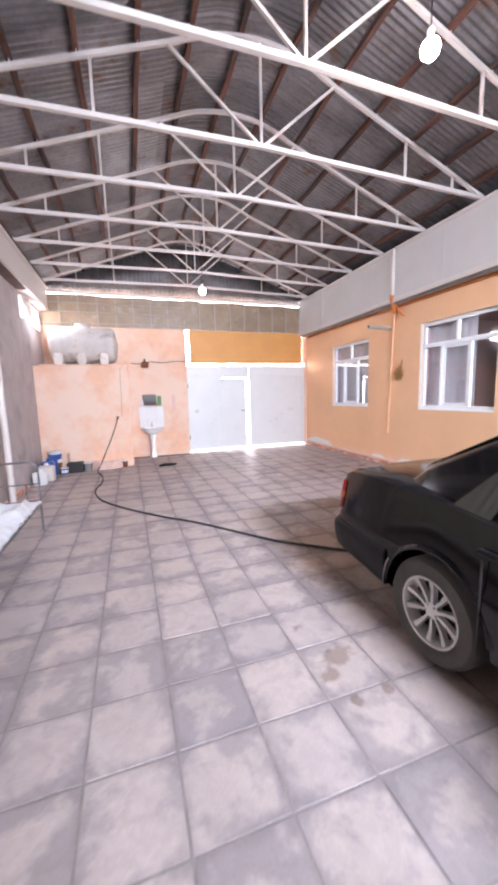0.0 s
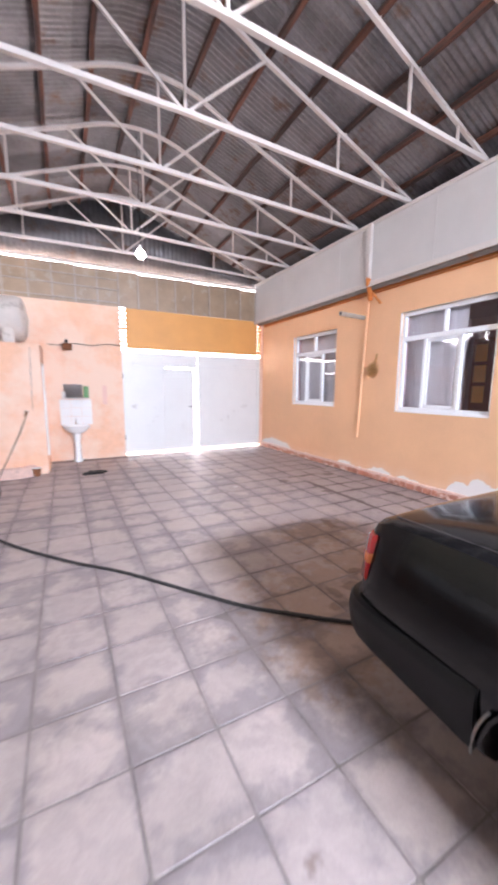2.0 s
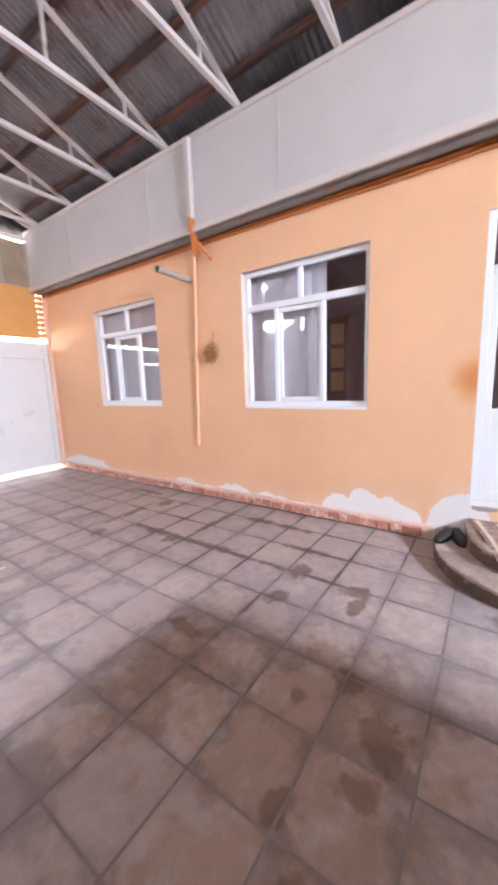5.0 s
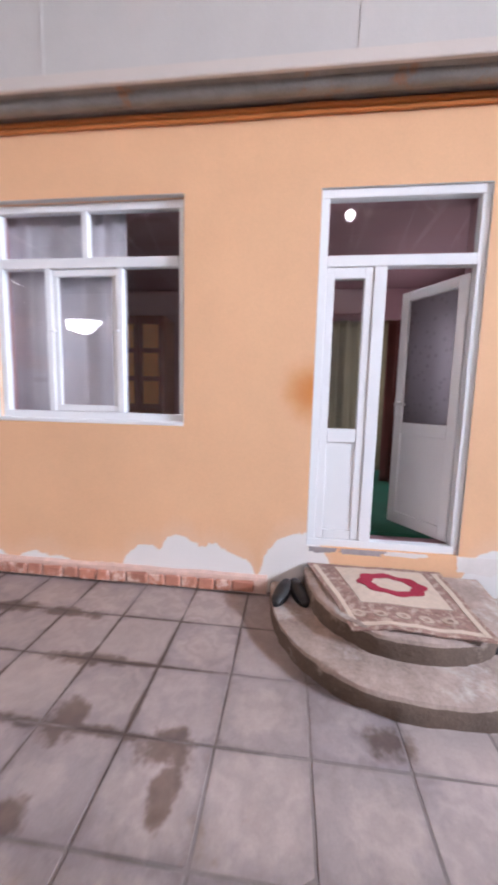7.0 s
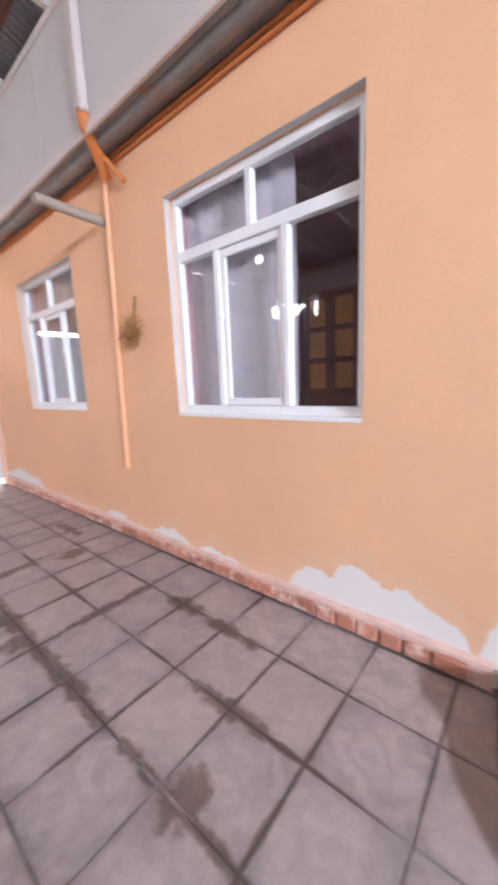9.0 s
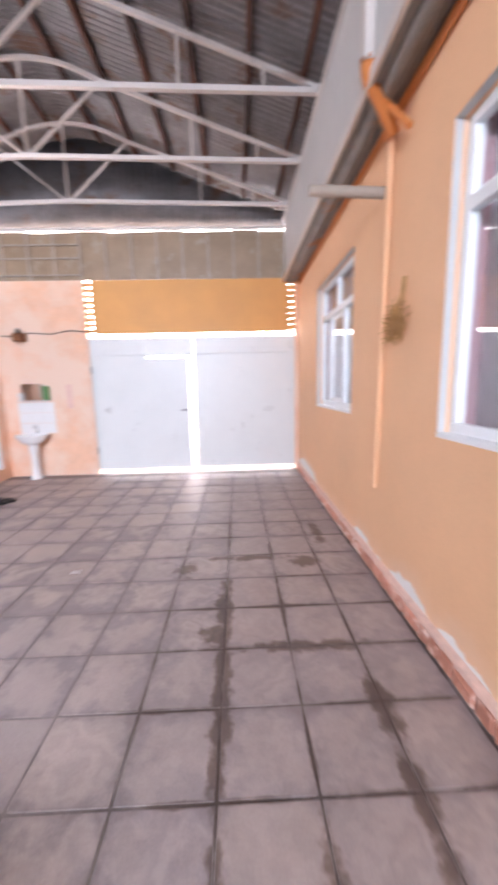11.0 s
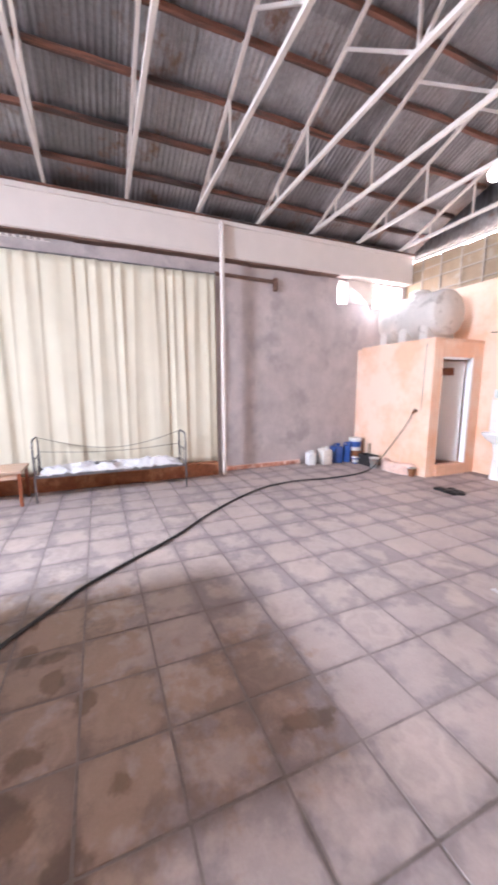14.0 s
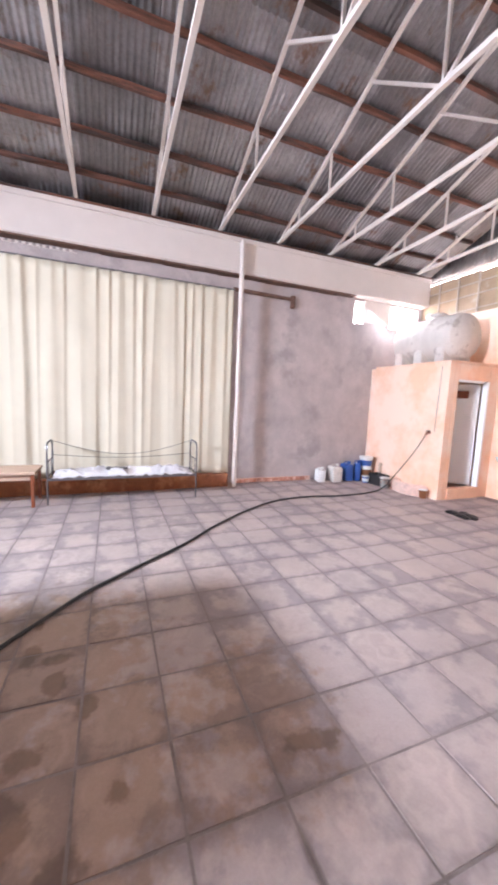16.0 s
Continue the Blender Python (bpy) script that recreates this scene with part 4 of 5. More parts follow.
def shoe(m, label):
    bm = bmesh.new()
    n, s = 12, 12
    rings = []
    for i in range(n + 1):
        t = i / n
        w = 0.036 + 0.014 * math.sin(math.pi * min(1, t * 1.1)) if 0.02 < t < 0.98 else 0.024
        h = (0.075 if t < 0.35 else 0.075 - 0.035 * (t - 0.35) / 0.65) * (1 if 0 < t < 1 else 0.5)
        rings.append([bm.verts.new((w * math.cos(math.tau * k / s), -0.13 + 0.26 * t, 0.014 + max(0, h * (0.5 + 0.5 * math.sin(math.tau * k / s))))) for k in range(s)])
    for a, b in zip(rings, rings[1:]):
        for k in range(s):
            bm.faces.new((a[k], a[(k + 1) % s], b[(k + 1) % s], b[k]))
    bm.faces.new(rings[0])
    bm.faces.new(rings[-1][::-1])
    e = thing("shoe", (0, 0, 0), label, "shoe", "shoes by the door")
    up = part("upper", bm, "black", e, smooth=True)
    bm = bmesh.new()
    bmesh.ops.create_circle(bm, cap_ends=True, segments=20, radius=1)
    bmesh.ops.transform(bm, matrix=Matrix.Diagonal((0.048, 0.136, 1, 1)), verts=bm.verts[:])
    r = bmesh.ops.extrude_face_region(bm, geom=bm.faces[:])
    bmesh.ops.translate(bm, verts=[v for v in r["geom"] if isinstance(v, bmesh.types.BMVert)], vec=(0, 0, 0.018))
    part("sole", bm, "trim", e)
    bm = bmesh.new()
    lathe(bm, [(0.0, 0.0), (0.022, 0.0), (0.026, 0.004), (0.018, 0.006)], Matrix.Translation((0, -0.06, 0.088)) @ Matrix.Diagonal((1, 1.7, 1, 1)), 14)
    part("opening", bm, "dark", e)
    e.matrix_basis = m
    return e


shoe(pose(4.93, 2.98, 0.126, 0, 0, 70), "black leather slip-on shoe on the lower step")
shoe(pose(4.95, 2.86, 0.126, 0, 0, 110), "black leather slip-on shoe close to the rug")
shoe(pose(4.62, 1.70, 0.126, 0, 0, 35), "black leather slip-on shoe at the far side of the step")

# ---- pipes and fittings on the east wall ----
bm = bmesh.new()
box(bm, 4.875, 4.944, 5.80, 5.88, 3.58, 4.46, 0.008)
dp = tagged(part("downpipe", bm, "white"), "white square downpipe fixed to the beam", "pipe")
bm = bmesh.new()
sweep(bm, curve_points([(4.91, 5.84, 3.60), (4.93, 5.85, 3.50), (5.06, 5.94, 3.40), (5.165, 6.02, 3.30)], 5), 0.045, 12)
sweep(bm, [(5.08, 5.94, 3.43), (5.16, 5.76, 3.18)], 0.022, 8)
part("elbow", bm, "orangepipe", dp, "orange painted elbow")
bm = bmesh.new()
rod(bm, (5.19, 6.20, 0.735), (5.17, 6.06, 3.34), 0.022, 10)
part("wall_pipe", bm, "orange", dp, "pipe painted orange like the wall")
bm = bmesh.new()
rod(bm, (4.62, 6.19, 3.03), (5.205, 6.19, 3.01), 0.04, 14, caps=False)
flue = tagged(part("flue_pipe", bm, "slat", smooth=True), "short dull grey metal flue pipe sticking out of the orange wall", "pipe")
# near-black plug just inside the pipe's open end
bm = bmesh.new()
rod(bm, (4.64, 6.19, 3.029), (5.195, 6.19, 3.01), 0.036, 14)
part("sooty_inside", bm, "dark", flue, "dark plug filling the pipe")
for z, r in ((3.435, 0.018), (3.395, 0.012)):
    bm = bmesh.new()
    sweep(bm, [(5.187, YB + 0.3 + (YG - YB - 0.4) * k / 30, z + 0.008 * noise.noise((k * 0.7, z, 0))) for k in range(31)], r, 8)
    tagged(part("conduit", bm, "orangepipe"), "orange painted pipes running along the wall top", "pipe")
bm = bmesh.new()
rr = random.Random(8)
for k in range(260):
    a, b = rr.uniform(0, math.tau), rr.uniform(0, 1)
    p = Vector((XR - 0.03, 5.86, 2.03)) + Vector((rr.uniform(-0.03, 0.02), 0.10 * math.cos(a) * b, 0.13 * math.sin(a) * b))
    d = Vector((rr.uniform(-0.5, 0.1), rr.uniform(-1, 1), rr.uniform(-1, 0.6))).normalized() * rr.uniform(0.04, 0.09)
    rod(bm, p, p + d, 0.0035, 4)
rod(bm, (XR - 0.02, 5.84, 2.13), (XR - 0.02, 5.80, 2.31), 0.012, 6)
tagged(part("dried_herb", bm, "straw"), "bunch of dry brown twigs hanging on the orange wall", "herb bunch")

# ---- west side: post, curtain, ledge, bed, table ----
bm = bmesh.new()
rod(bm, (-1.985, 5.546, 0.0), (-1.985, 5.546, 4.40), 0.042, 16)
tagged(part("post", bm, "white", smooth=True), "white round steel post in front of the grey wall", "post")
drape("curtain", "curtain", "long cream pleated curtain covering the opening", -2.14, -1.2, 5.47, 0.245, 3.60, 34, 0.017, 1)
bm = bmesh.new()
rod(bm, (-2.14, -1.3, 3.605), (-2.14, 5.49, 3.605), 0.012, 8)
tagged(part("curtain_rod", bm, "steel"), "thin steel rod carrying the cream curtain", "rod")
setting(boxes("trim_ledge", "ledge", [(XL, -2.0, YB, 5.43, -0.02, 0.24)], bev=0.012), "low brown brick ledge below the curtain", "ledge")
bm = bmesh.new()
rod(bm, (-2.21, 5.48, 3.64), (-2.21, 6.7, 3.62), 0.035, 10)
rod(bm, (-2.21, 6.7, 3.68), (-2.21, 6.7, 3.46), 0.05, 10)
tagged(part("wall_pipe", bm, "soffit", smooth=True), "dull brown pipe along the rendered wall with a short elbow", "pipe")


def cot():
    b = thing("bed", (-1.69, 3.61, 0), "narrow iron cot bed with a crumpled white sheet", "bed")
    L, D = 1.08, 0.25
    for s in (-1, 1):
        bm = bmesh.new()
        sweep(bm, curve_points([(D, s * L, 0.0), (D, s * L, 0.45), (D, s * L, 0.80), (D - 0.06, s * L, 0.89), (0, s * L, 0.90), (-D + 0.06, s * L, 0.89), (-D, s * L, 0.80), (-D, s * L, 0.26)], 5), 0.014, 8)
        h = part("headboard", bm, "steel", b)
        for z in (0.62, 0.4):
            bm = bmesh.new()
            rod(bm, (-D, s * L, z), (D, s * L, z), 0.009, 6)
            part("crossbar", bm, "steel", h)
        for x in (-0.1, 0.1):
            bm = bmesh.new()
            rod(bm, (x, s * L, 0.4), (x, s * L, 0.62), 0.006, 6)
            part("crossbar", bm, "steel", h)
    for x in (-D, D):
        boxes("side_rail", "steel", [(x - 0.014, x + 0.014, -L, L, 0.355, 0.40)], b)
    boxes("leg", "steel", [(-D - 0.012, -D + 0.012, -L + 0.1, -L + 0.124, 0.24, 0.355)], b)
    bm = bmesh.new()
    grid(bm, 22, 90, lambda u, v: Vector(((u - 0.5) * 0.54 + 0.02 * noise.noise((u * 2, v * 14, 8)), (v - 0.5) * 2.04 + 0.03 * noise.noise((u * 4, v * 3, 9)), 0.405 + 0.05 * min(1, 6 * u, 6 * (1 - u)) * min(1, 8 * v, 8 * (1 - v)) * (1 + 1.6 * noise.noise((u * 3, v * 8, 2))) + 0.035 * noise.noise((u * 9, v * 26, 4)))))
    s = part("sheet", bm, "cloth", b, "crumpled white sheet", smooth=True)
    mod = s.modifiers.new("cloth", "SOLIDIFY")
    mod.thickness = 0.01
    bm = bmesh.new()
    for k in range(5):
        bmesh.ops.create_icosphere(bm, subdivisions=2, radius=1, matrix=Matrix.Translation((0.02 + 0.04 * (k % 2), -0.26 + 0.05 * k, 0.475)) @ Matrix.Rotation(k, 4, "Z") @ Matrix.Diagonal((0.10, 0.05, 0.022, 1)))
    part("dark_cloth", bm, "steel", b, "small dark rag on the sheet", smooth=True)
    for k, (y0, z0) in enumerate(((0.0, 0.88), (0.03, 0.66))):
        bm = bmesh.new()
        sweep(bm, [(-D, -L + 2 * L * t / 24, z0 - (0.22 if k == 0 else 0.06) * math.sin(math.pi * t / 24)) for t in range(25)], 0.004, 5)
        part("cord", bm, "trim", b, "sagging dark cord")
    return b


cot()


def table():
    t = thing("wooden_table", (-1.62, 1.28, 0), "low pale wooden plank table beside the cot", "table")
    for k in range(3):
        boxes("plank", "wood", [(-0.29 + 0.195 * k, -0.10 + 0.195 * k, -1.1, 1.12, 0.47, 0.51)], t, 0.004)
    boxes("apron", "wood", [(0.22, 0.245, -1.05, 1.05, 0.385, 0.469)], t, 0.003)
    for x in (-0.26, 0.25):
        for y in (-1.05, 1.08):
            boxes("leg", "brownwood", [(x - 0.022, x + 0.022, y - 0.022, y + 0.022, 0.0, 0.469)], t, 0.003)


table()

# ---- hut, tank, sink ----
HX0, HX1, HY, HZ = XL, -0.28, 8.785, 2.43
hut = thing("washroom_hut", (-1.2, 9.3, 0), "small orange painted masonry washroom hut with an open doorway", "hut")


def at_hut(name, material, dims, label="", parent=hut, bev=0.004):
    return boxes(name, material, [(a + 1.2, b + 1.2, c - 9.3, d - 9.3, e, f) for a, b, c, d, e, f in dims], parent, bev, label)


at_hut("front_wall", "hut", [(HX0, HX1, HY, HY + 0.12, 0, HZ)])
at_hut("side_wall", "hut", [(HX1 - 0.12, HX1, HY + 0.121, 9.015, 0, HZ - 0.003), (HX1 - 0.12, HX1, 9.015, 9.80, 2.15, HZ - 0.003), (HX1 - 0.12, HX1, 9.80, YG - 0.002, 0, HZ - 0.003), (HX1 - 0.12, HX1 + 0.02, 9.015, 9.80, 0, 0.20)])
at_hut("roof_slab", "hut", [(HX0 + 0.13, HX1 + 0.012, HY - 0.006, YG - 0.002, HZ + 0.001, HZ + 0.035)], "thin painted roof slab")
at_hut("door_frame", "upvc", [(HX1 - 0.10, HX1 + 0.004, 9.755, 9.798, 0.201, 2.148), (HX1 - 0.10, HX1 + 0.004, 9.0152, 9.654, 2.11, 2.148)], "white door frame")
hd = at_hut("door", "upvc", [(HX1 - 0.74, HX1 - 0.11, 9.70, 9.74, 0.205, 2.10)], "white door standing open")
at_hut("vent", "brownwood", [(HX1 - 0.62, HX1 - 0.28, 9.69, 9.699, 1.84, 1.98)], "", hd)
hinge = Matrix.Translation((HX1 - 0.115 + 1.2, 9.72 - 9.3, 0))
hd.matrix_basis = hinge @ Matrix.Rotation(radians(38), 4, "Z") @ hinge.inverted()
at_hut("inner_wall", "dark", [(HX0 + 0.2, HX0 + 0.25, HY + 0.13, YG - 0.005, 0, HZ - 0.01)])
tap = thing("wall_tap", (-0.567, HY, 1.19), "dark wall tap with the hose pushed on", "tap")
bm = bmesh.new()
rod(bm, (0, 0, 0), (0, -0.07, 0), 0.022, 10)
rod(bm, (0, -0.06, 0.01), (-0.02, -0.09, -0.05), 0.018, 10)
part("spout", bm, "rust", tap)
boxes("lever", "black", [(-0.04, 0.04, -0.06, -0.04, 0.025, 0.04)], tap)
bm = bmesh.new()
rod(bm, (0.10, -0.008, 0.02), (0.13, -0.008, 1.2), 0.0035, 6)
part("feed_line", bm, "steel", tap)

bm = bmesh.new()
n = 30
arc = [(math.cos(a), math.sin(a)) for a in (math.pi * (1 + k / n) for k in range(n + 1))]
for z0, z1, r0, r1 in ((0, 0.20, 0.36, 0.24),):
    loops = [[bm.verts.new((-0.88 + 1.1 * r * c, HY - 0.005 + 0.72 * r * s, z)) for c, s in arc] for r, z in ((r0, 0), (r0, z1 - 0.03), (r0 - 0.03, z1), (r1, z1), (r1 - 0.02, z1 - 0.04), (r1 - 0.02, 0.04))]
    for a, b in zip(loops, loops[1:]):
        for k in range(n):
            bm.faces.new((a[k], a[k + 1], b[k + 1], b[k]))
    bm.faces.new(loops[-1])
tagged(part("drain_basin", bm, "mortar"), "low half-round pale plastered basin below the wall tap", "basin")

tank = thing("water_tank", (-1.23, 9.40, HZ + 0.035), "horizontal dusty white plastic water tank on the hut roof", "tank")
bm = bmesh.new()
prof = []
for k in range(33):
    t = k / 32
    x = -0.78 + 1.56 * t
    e = min(1, (1 - abs(2 * t - 1)) * 5.5)
    prof.append(((0.42 * math.sqrt(max(0, 1 - (1 - e) ** 2)) + (0.007 * math.cos(t * 44) if e >= 1 else 0)) if 0 < k < 32 else 0.03, x))
lathe(bm, prof, Matrix.Translation((0, 0, 0.50)) @ Matrix.Rotation(radians(90), 4, "Y"), 36)
part("shell", bm, "tank", tank, smooth=True)
for x in (-0.55, -0.05, 0.45):
    bm = bmesh.new()
    box(bm, x - 0.10, x + 0.10, -0.36, 0.36, 0.0, 0.30, 0.03, 2)
    part("saddle", bm, "tank", tank)
bm = bmesh.new()
lathe(bm, [(0.17, 0.88), (0.17, 0.95), (0.19, 0.955), (0.19, 0.99), (0.15, 1.01), (0.0001, 1.02)], None, 24)
part("lid", bm, "tank", tank, "round screw lid")

sink = thing("pedestal_sink", (0.28, YG - 0.002, 0), "white ceramic pedestal washbasin against the orange wall", "sink")
bm = bmesh.new()
lathe(bm, [(0.10, 0), (0.10, 0.04), (0.075, 0.10), (0.065, 0.45), (0.10, 0.66)], Matrix.Translation((0, -0.20, 0)), 20)
part("pedestal", bm, "ceramic", sink, smooth=True)
bm = bmesh.new()
lathe(bm, [(0.10, 0.64), (0.20, 0.70), (0.27, 0.78), (0.285, 0.815), (0.27, 0.825), (0.245, 0.80), (0.20, 0.73), (0.03, 0.70)], Matrix.Translation((0, -0.22, 0)) @ Matrix.Diagonal((1, 0.76, 1, 1)), 32)
part("bowl", bm, "ceramic", sink, smooth=True)
bm = bmesh.new()
sweep(bm, curve_points([(0, -0.03, 0.82), (0, -0.03, 0.95), (0, -0.08, 0.98), (0, -0.15, 0.93)], 5), 0.012, 8)
part("tap", bm, "chrome", sink)
splash = setting(thing("trim_splashback", (0.30, YG, 0.80), "white tiled splashback above the washbasin", "splashback"), "", "")
for i in range(3):
    for j in range(3):
        boxes("tile", "ceramic", [(-0.33 + 0.222 * i, -0.33 + 0.222 * i + 0.217, -0.012, -0.001, 0.02 + 0.195 * j, 0.02 + 0.195 * j + 0.19)], splash, 0.002)
shelf = thing("mirror_shelf", (0.29, YG - 0.002, 1.42), "small wall mirror with a shelf of toiletries", "mirror")
boxes("mirror", "mirror", [(-0.22, 0.16, -0.018, -0.002, 0.02, 0.32)], shelf, 0.002)
boxes("shelf", "whitep", [(-0.28, 0.30, -0.10, -0.001, 0.0, 0.015)], shelf, 0.002)
tagged(boxes("toiletry_packet", "greenp", [(0.47, 0.58, YG - 0.07, YG - 0.02, 1.4355, 1.70)], bev=0.012), "green printed toiletry packet on the shelf", "packet")
tagged(boxes("toiletry_box", "whitep", [(0.03, 0.10, YG - 0.08, YG - 0.03, 1.4355, 1.58)], bev=0.01), "pale plastic soap bottle on the shelf", "bottle")
tagged(boxes("notice", "pinkpaper", [(0.88, 0.98, YG - 0.004, YG - 0.001, 1.28, 1.72)]), "faded narrow paper strip stuck on the orange wall", "notice")
lampbox = thing("outdoor_light", (0.20, YG - 0.002, 2.56), "dark metal wall light on a bracket above the sink", "lamp")
boxes("housing", "rust", [(-0.095, 0.095, -0.18, -0.04, -0.075, 0.07)], lampbox, 0.02)
bm = bmesh.new()
rod(bm, (0, 0, 0.05), (0, -0.12, 0.14), 0.014, 8)
rod(bm, (0, -0.12, 0.14), (-0.02, -0.12, 0.08), 0.03, 8)
part("bracket", bm, "black", lampbox)
bm = bmesh.new()
sweep(bm, [(-0.17 + 1.6 * k / 16, YG - 0.015, 2.60 - 0.02 * math.sin(k * 0.9) + 0.004 * k) for k in range(17)], 0.008, 6)
tagged(part("cable", bm, "trim"), "thin dark cable strung along the orange wall", "cable")

# ---- canisters along the grey wall ----


def canister(name, x, y, w, d, h, material, label, cap="whitep", turn=0):
    c = thing(name, (x, y, 0), label, "canister")
    bm = bmesh.new()
    box(bm, -w / 2, w / 2, -d / 2, d / 2, 0.0, h * 0.86, 0.03, 3)
    part("body", bm, material, c, smooth=True)
    bm = bmesh.new()
    lathe(bm, [(0.035, h * 0.85), (0.035, h * 0.93), (0.042, h * 0.93), (0.042, h), (0.0001, h)], Matrix.Translation((w * 0.2, 0, 0)), 14)
    part("cap", bm, cap, c)
    bm = bmesh.new()
    sweep(bm, curve_points([(-w * 0.36, 0, h * 0.84), (-w * 0.33, 0, h * 0.96), (0, 0, h * 0.97), (w * 0.06, 0, h * 0.85)], 5), 0.012, 8)
    part("handle", bm, material, c)
    c.rotation_euler = (0, 0, radians(turn))
    return c


canister("white_jug", -2.05, 7.49, 0.17, 0.24, 0.30, "whitep", "small white plastic jerrycan on the floor", turn=80)
canister("pale_jug", -2.0, 7.81, 0.22, 0.30, 0.37, "tank", "pale translucent plastic jerrycan on the floor", turn=85)
canister("blue_jug", -2.02, 8.13, 0.20, 0.24, 0.42, "bluep", "blue plastic jerrycan on the floor", "bluep", 88)
canister("blue_bottle", -1.97, 8.36, 0.15, 0.16, 0.44, "bluep", "tall blue plastic canister on the floor", "bluep", 60)


def bucket(x, y, z, r, h, material, label, band=None):
    b = thing("bucket", (x, y, z), label, "bucket")
    bm = bmesh.new()
    lathe(bm, [(r * 0.82, 0), (r, h), (r + 0.008, h), (r + 0.008, h - 0.02), (r * 0.98, h - 0.02)], None, 24)
    part("body", bm, material, b, smooth=True)
    bm = bmesh.new()
    lathe(bm, [(r + 0.01, h), (r + 0.01, h + 0.012), (0.001, h + 0.014)], None, 24)
    part("lid", bm, "whitep", b)
    if band:
        bm = bmesh.new()
        lathe(bm, [(r * 0.875 + 0.002, h * 0.25), (r * 0.96 + 0.002, h * 0.75)], None, 24)
        part("printed_band", bm, band, b)
    return b


bucket(-1.95, 8.57, 0.0, 0.13, 0.26, "rust", "rusty paint bucket on the floor")
bucket(-1.95, 8.57, 0.275, 0.14, 0.24, "whitep", "white paint bucket with a blue printed band", "bluep")
bucket(-1.76, 8.43, 0.0, 0.075, 0.13, "bluep", "small blue paint pot", "whitep")
crate = thing("crate", (-1.55, 8.60, 0), "black plastic crate beside the hut", "crate")
boxes("crate_side", "black", [(-0.17, 0.17, -0.12, -0.105, 0.001, 0.22), (-0.17, 0.17, 0.105, 0.12, 0.001, 0.22), (-0.17, -0.155, -0.104, 0.104, 0.001, 0.22), (0.155, 0.17, -0.104, 0.104, 0.001, 0.22)], crate)
boxes("crate_floor", "black", [(-0.154, 0.154, -0.104, 0.104, 0.002, 0.014)], crate)
bucket(-0.47, 8.66, 0.0, 0.065, 0.15, "rust", "small rust-red tin beside the basin")
bucket(-1.27, 8.50, 0.0, 0.09, 0.20, "greypipe", "small grey metal pail")
tagged(boxes("wooden_board", "wood", [(-1.74, -1.68, 8.735, 8.775, 0.001, 0.42)], bev=0.004), "short wooden board leaning by the hut", "board")
bm = bmesh.new()
rr = random.Random(5)
for k in range(9):
    x, y = 0.52 + rr.uniform(-0.16, 0.16), 8.42 + rr.uniform(-0.09, 0.09)
    bmesh.ops.create_icosphere(bm, subdivisions=2, radius=1, matrix=Matrix.Translation((x, y, 0.02)) @ Matrix.Rotation(rr.uniform(0, 3), 4, "Z") @ Matrix.Diagonal((0.10, 0.06, 0.022 + 0.012 * rr.random(), 1)))
tagged(part("floor_rag", bm, "trim", smooth=True), "crumpled dark wet rag on the floor", "rag")

bm = bmesh.new()
grid(bm, 8, 6, lambda u, v: Vector((2.53 + 0.08 * u, 6.27 + 0.055 * v, 0.006 + 0.018 * abs(noise.noise((u * 3, v * 3, 6))))))
scrap = tagged(part("paper_scrap", bm, "cloth", smooth=True), "small crumpled white paper scrap on the paving", "litter")
scrap.modifiers.new("paper", "SOLIDIFY").thickness = 0.002

# hose
bm = bmesh.new()
sweep(bm, curve_points([(-0.58, HY - 0.09, 1.13), (-0.70, HY - 0.20, 0.80), (-0.90, HY - 0.38, 0.36), (-1.02, HY - 0.50, 0.10)], 8), 0.008, 8)
tagged(part("tap_hose", bm, "trim", smooth=True), "thin dark hose hanging from the wall tap", "hose")
bm = bmesh.new()
sweep(bm, curve_points([(-1.02, HY - 0.49, 0.12), (-1.05, HY - 0.62, 0.03), (-0.93, 7.7, 0.016), (-0.90, 7.1, 0.016), (-0.97, 6.5, 0.016), (-0.84, 5.85, 0.016), (-0.48, 5.23, 0.016), (0.02, 4.61, 0.016), (0.42, 4.20, 0.016),
                        (0.74, 3.80, 0.016), (0.98, 3.49, 0.016), (1.22, 3.20, 0.016), (1.46, 2.99, 0.016), (1.74, 2.75, 0.016), (1.98, 2.59, 0.016), (2.3, 2.25, 0.016), (2.45, 1.2, 0.016)], 10), 0.0145, 8)
tagged(part("hose", bm, "black", smooth=True), "long black rubber hose lying across the tiles", "hose")

# ---- lamps ----


def bulb(x, y, z, label, watts):
    b = thing("ceiling_lamp", (x, y, z), label, "lamp", "hanging bulbs")
    bm = bmesh.new()
    lathe(bm, [(0.001, -0.075), (0.035, -0.066), (0.064, -0.035), (0.072, 0.0), (0.064, 0.035), (0.035, 0.06), (0.02, 0.075)], None, 20)
    part("bulb", bm, "bulb", b, "lit white bulb", smooth=True).visible_shadow = False
    bm = bmesh.new()
    lathe(bm, [(0.024, 0.06), (0.028, 0.065), (0.028, 0.13), (0.012, 0.15)], None, 16)
    part("socket", bm, "whitep", b)
    top = roof_z(x) + 0.075 - z
    if top > 0.2:
        bm = bmesh.new()
        rod(bm, (0, 0, 0.14), (0, 0, top), 0.005, 6)
        part("cord", bm, "trim", b)
    lamp = new("bulb_light", bpy.data.lights.new("bulb_light", "POINT"))
    lamp.data.energy, lamp.data.shadow_soft_size, lamp.data.color = watts, 0.07, (1.0, 0.90, 0.82)
    lamp.location = (x, y, z)
    return b


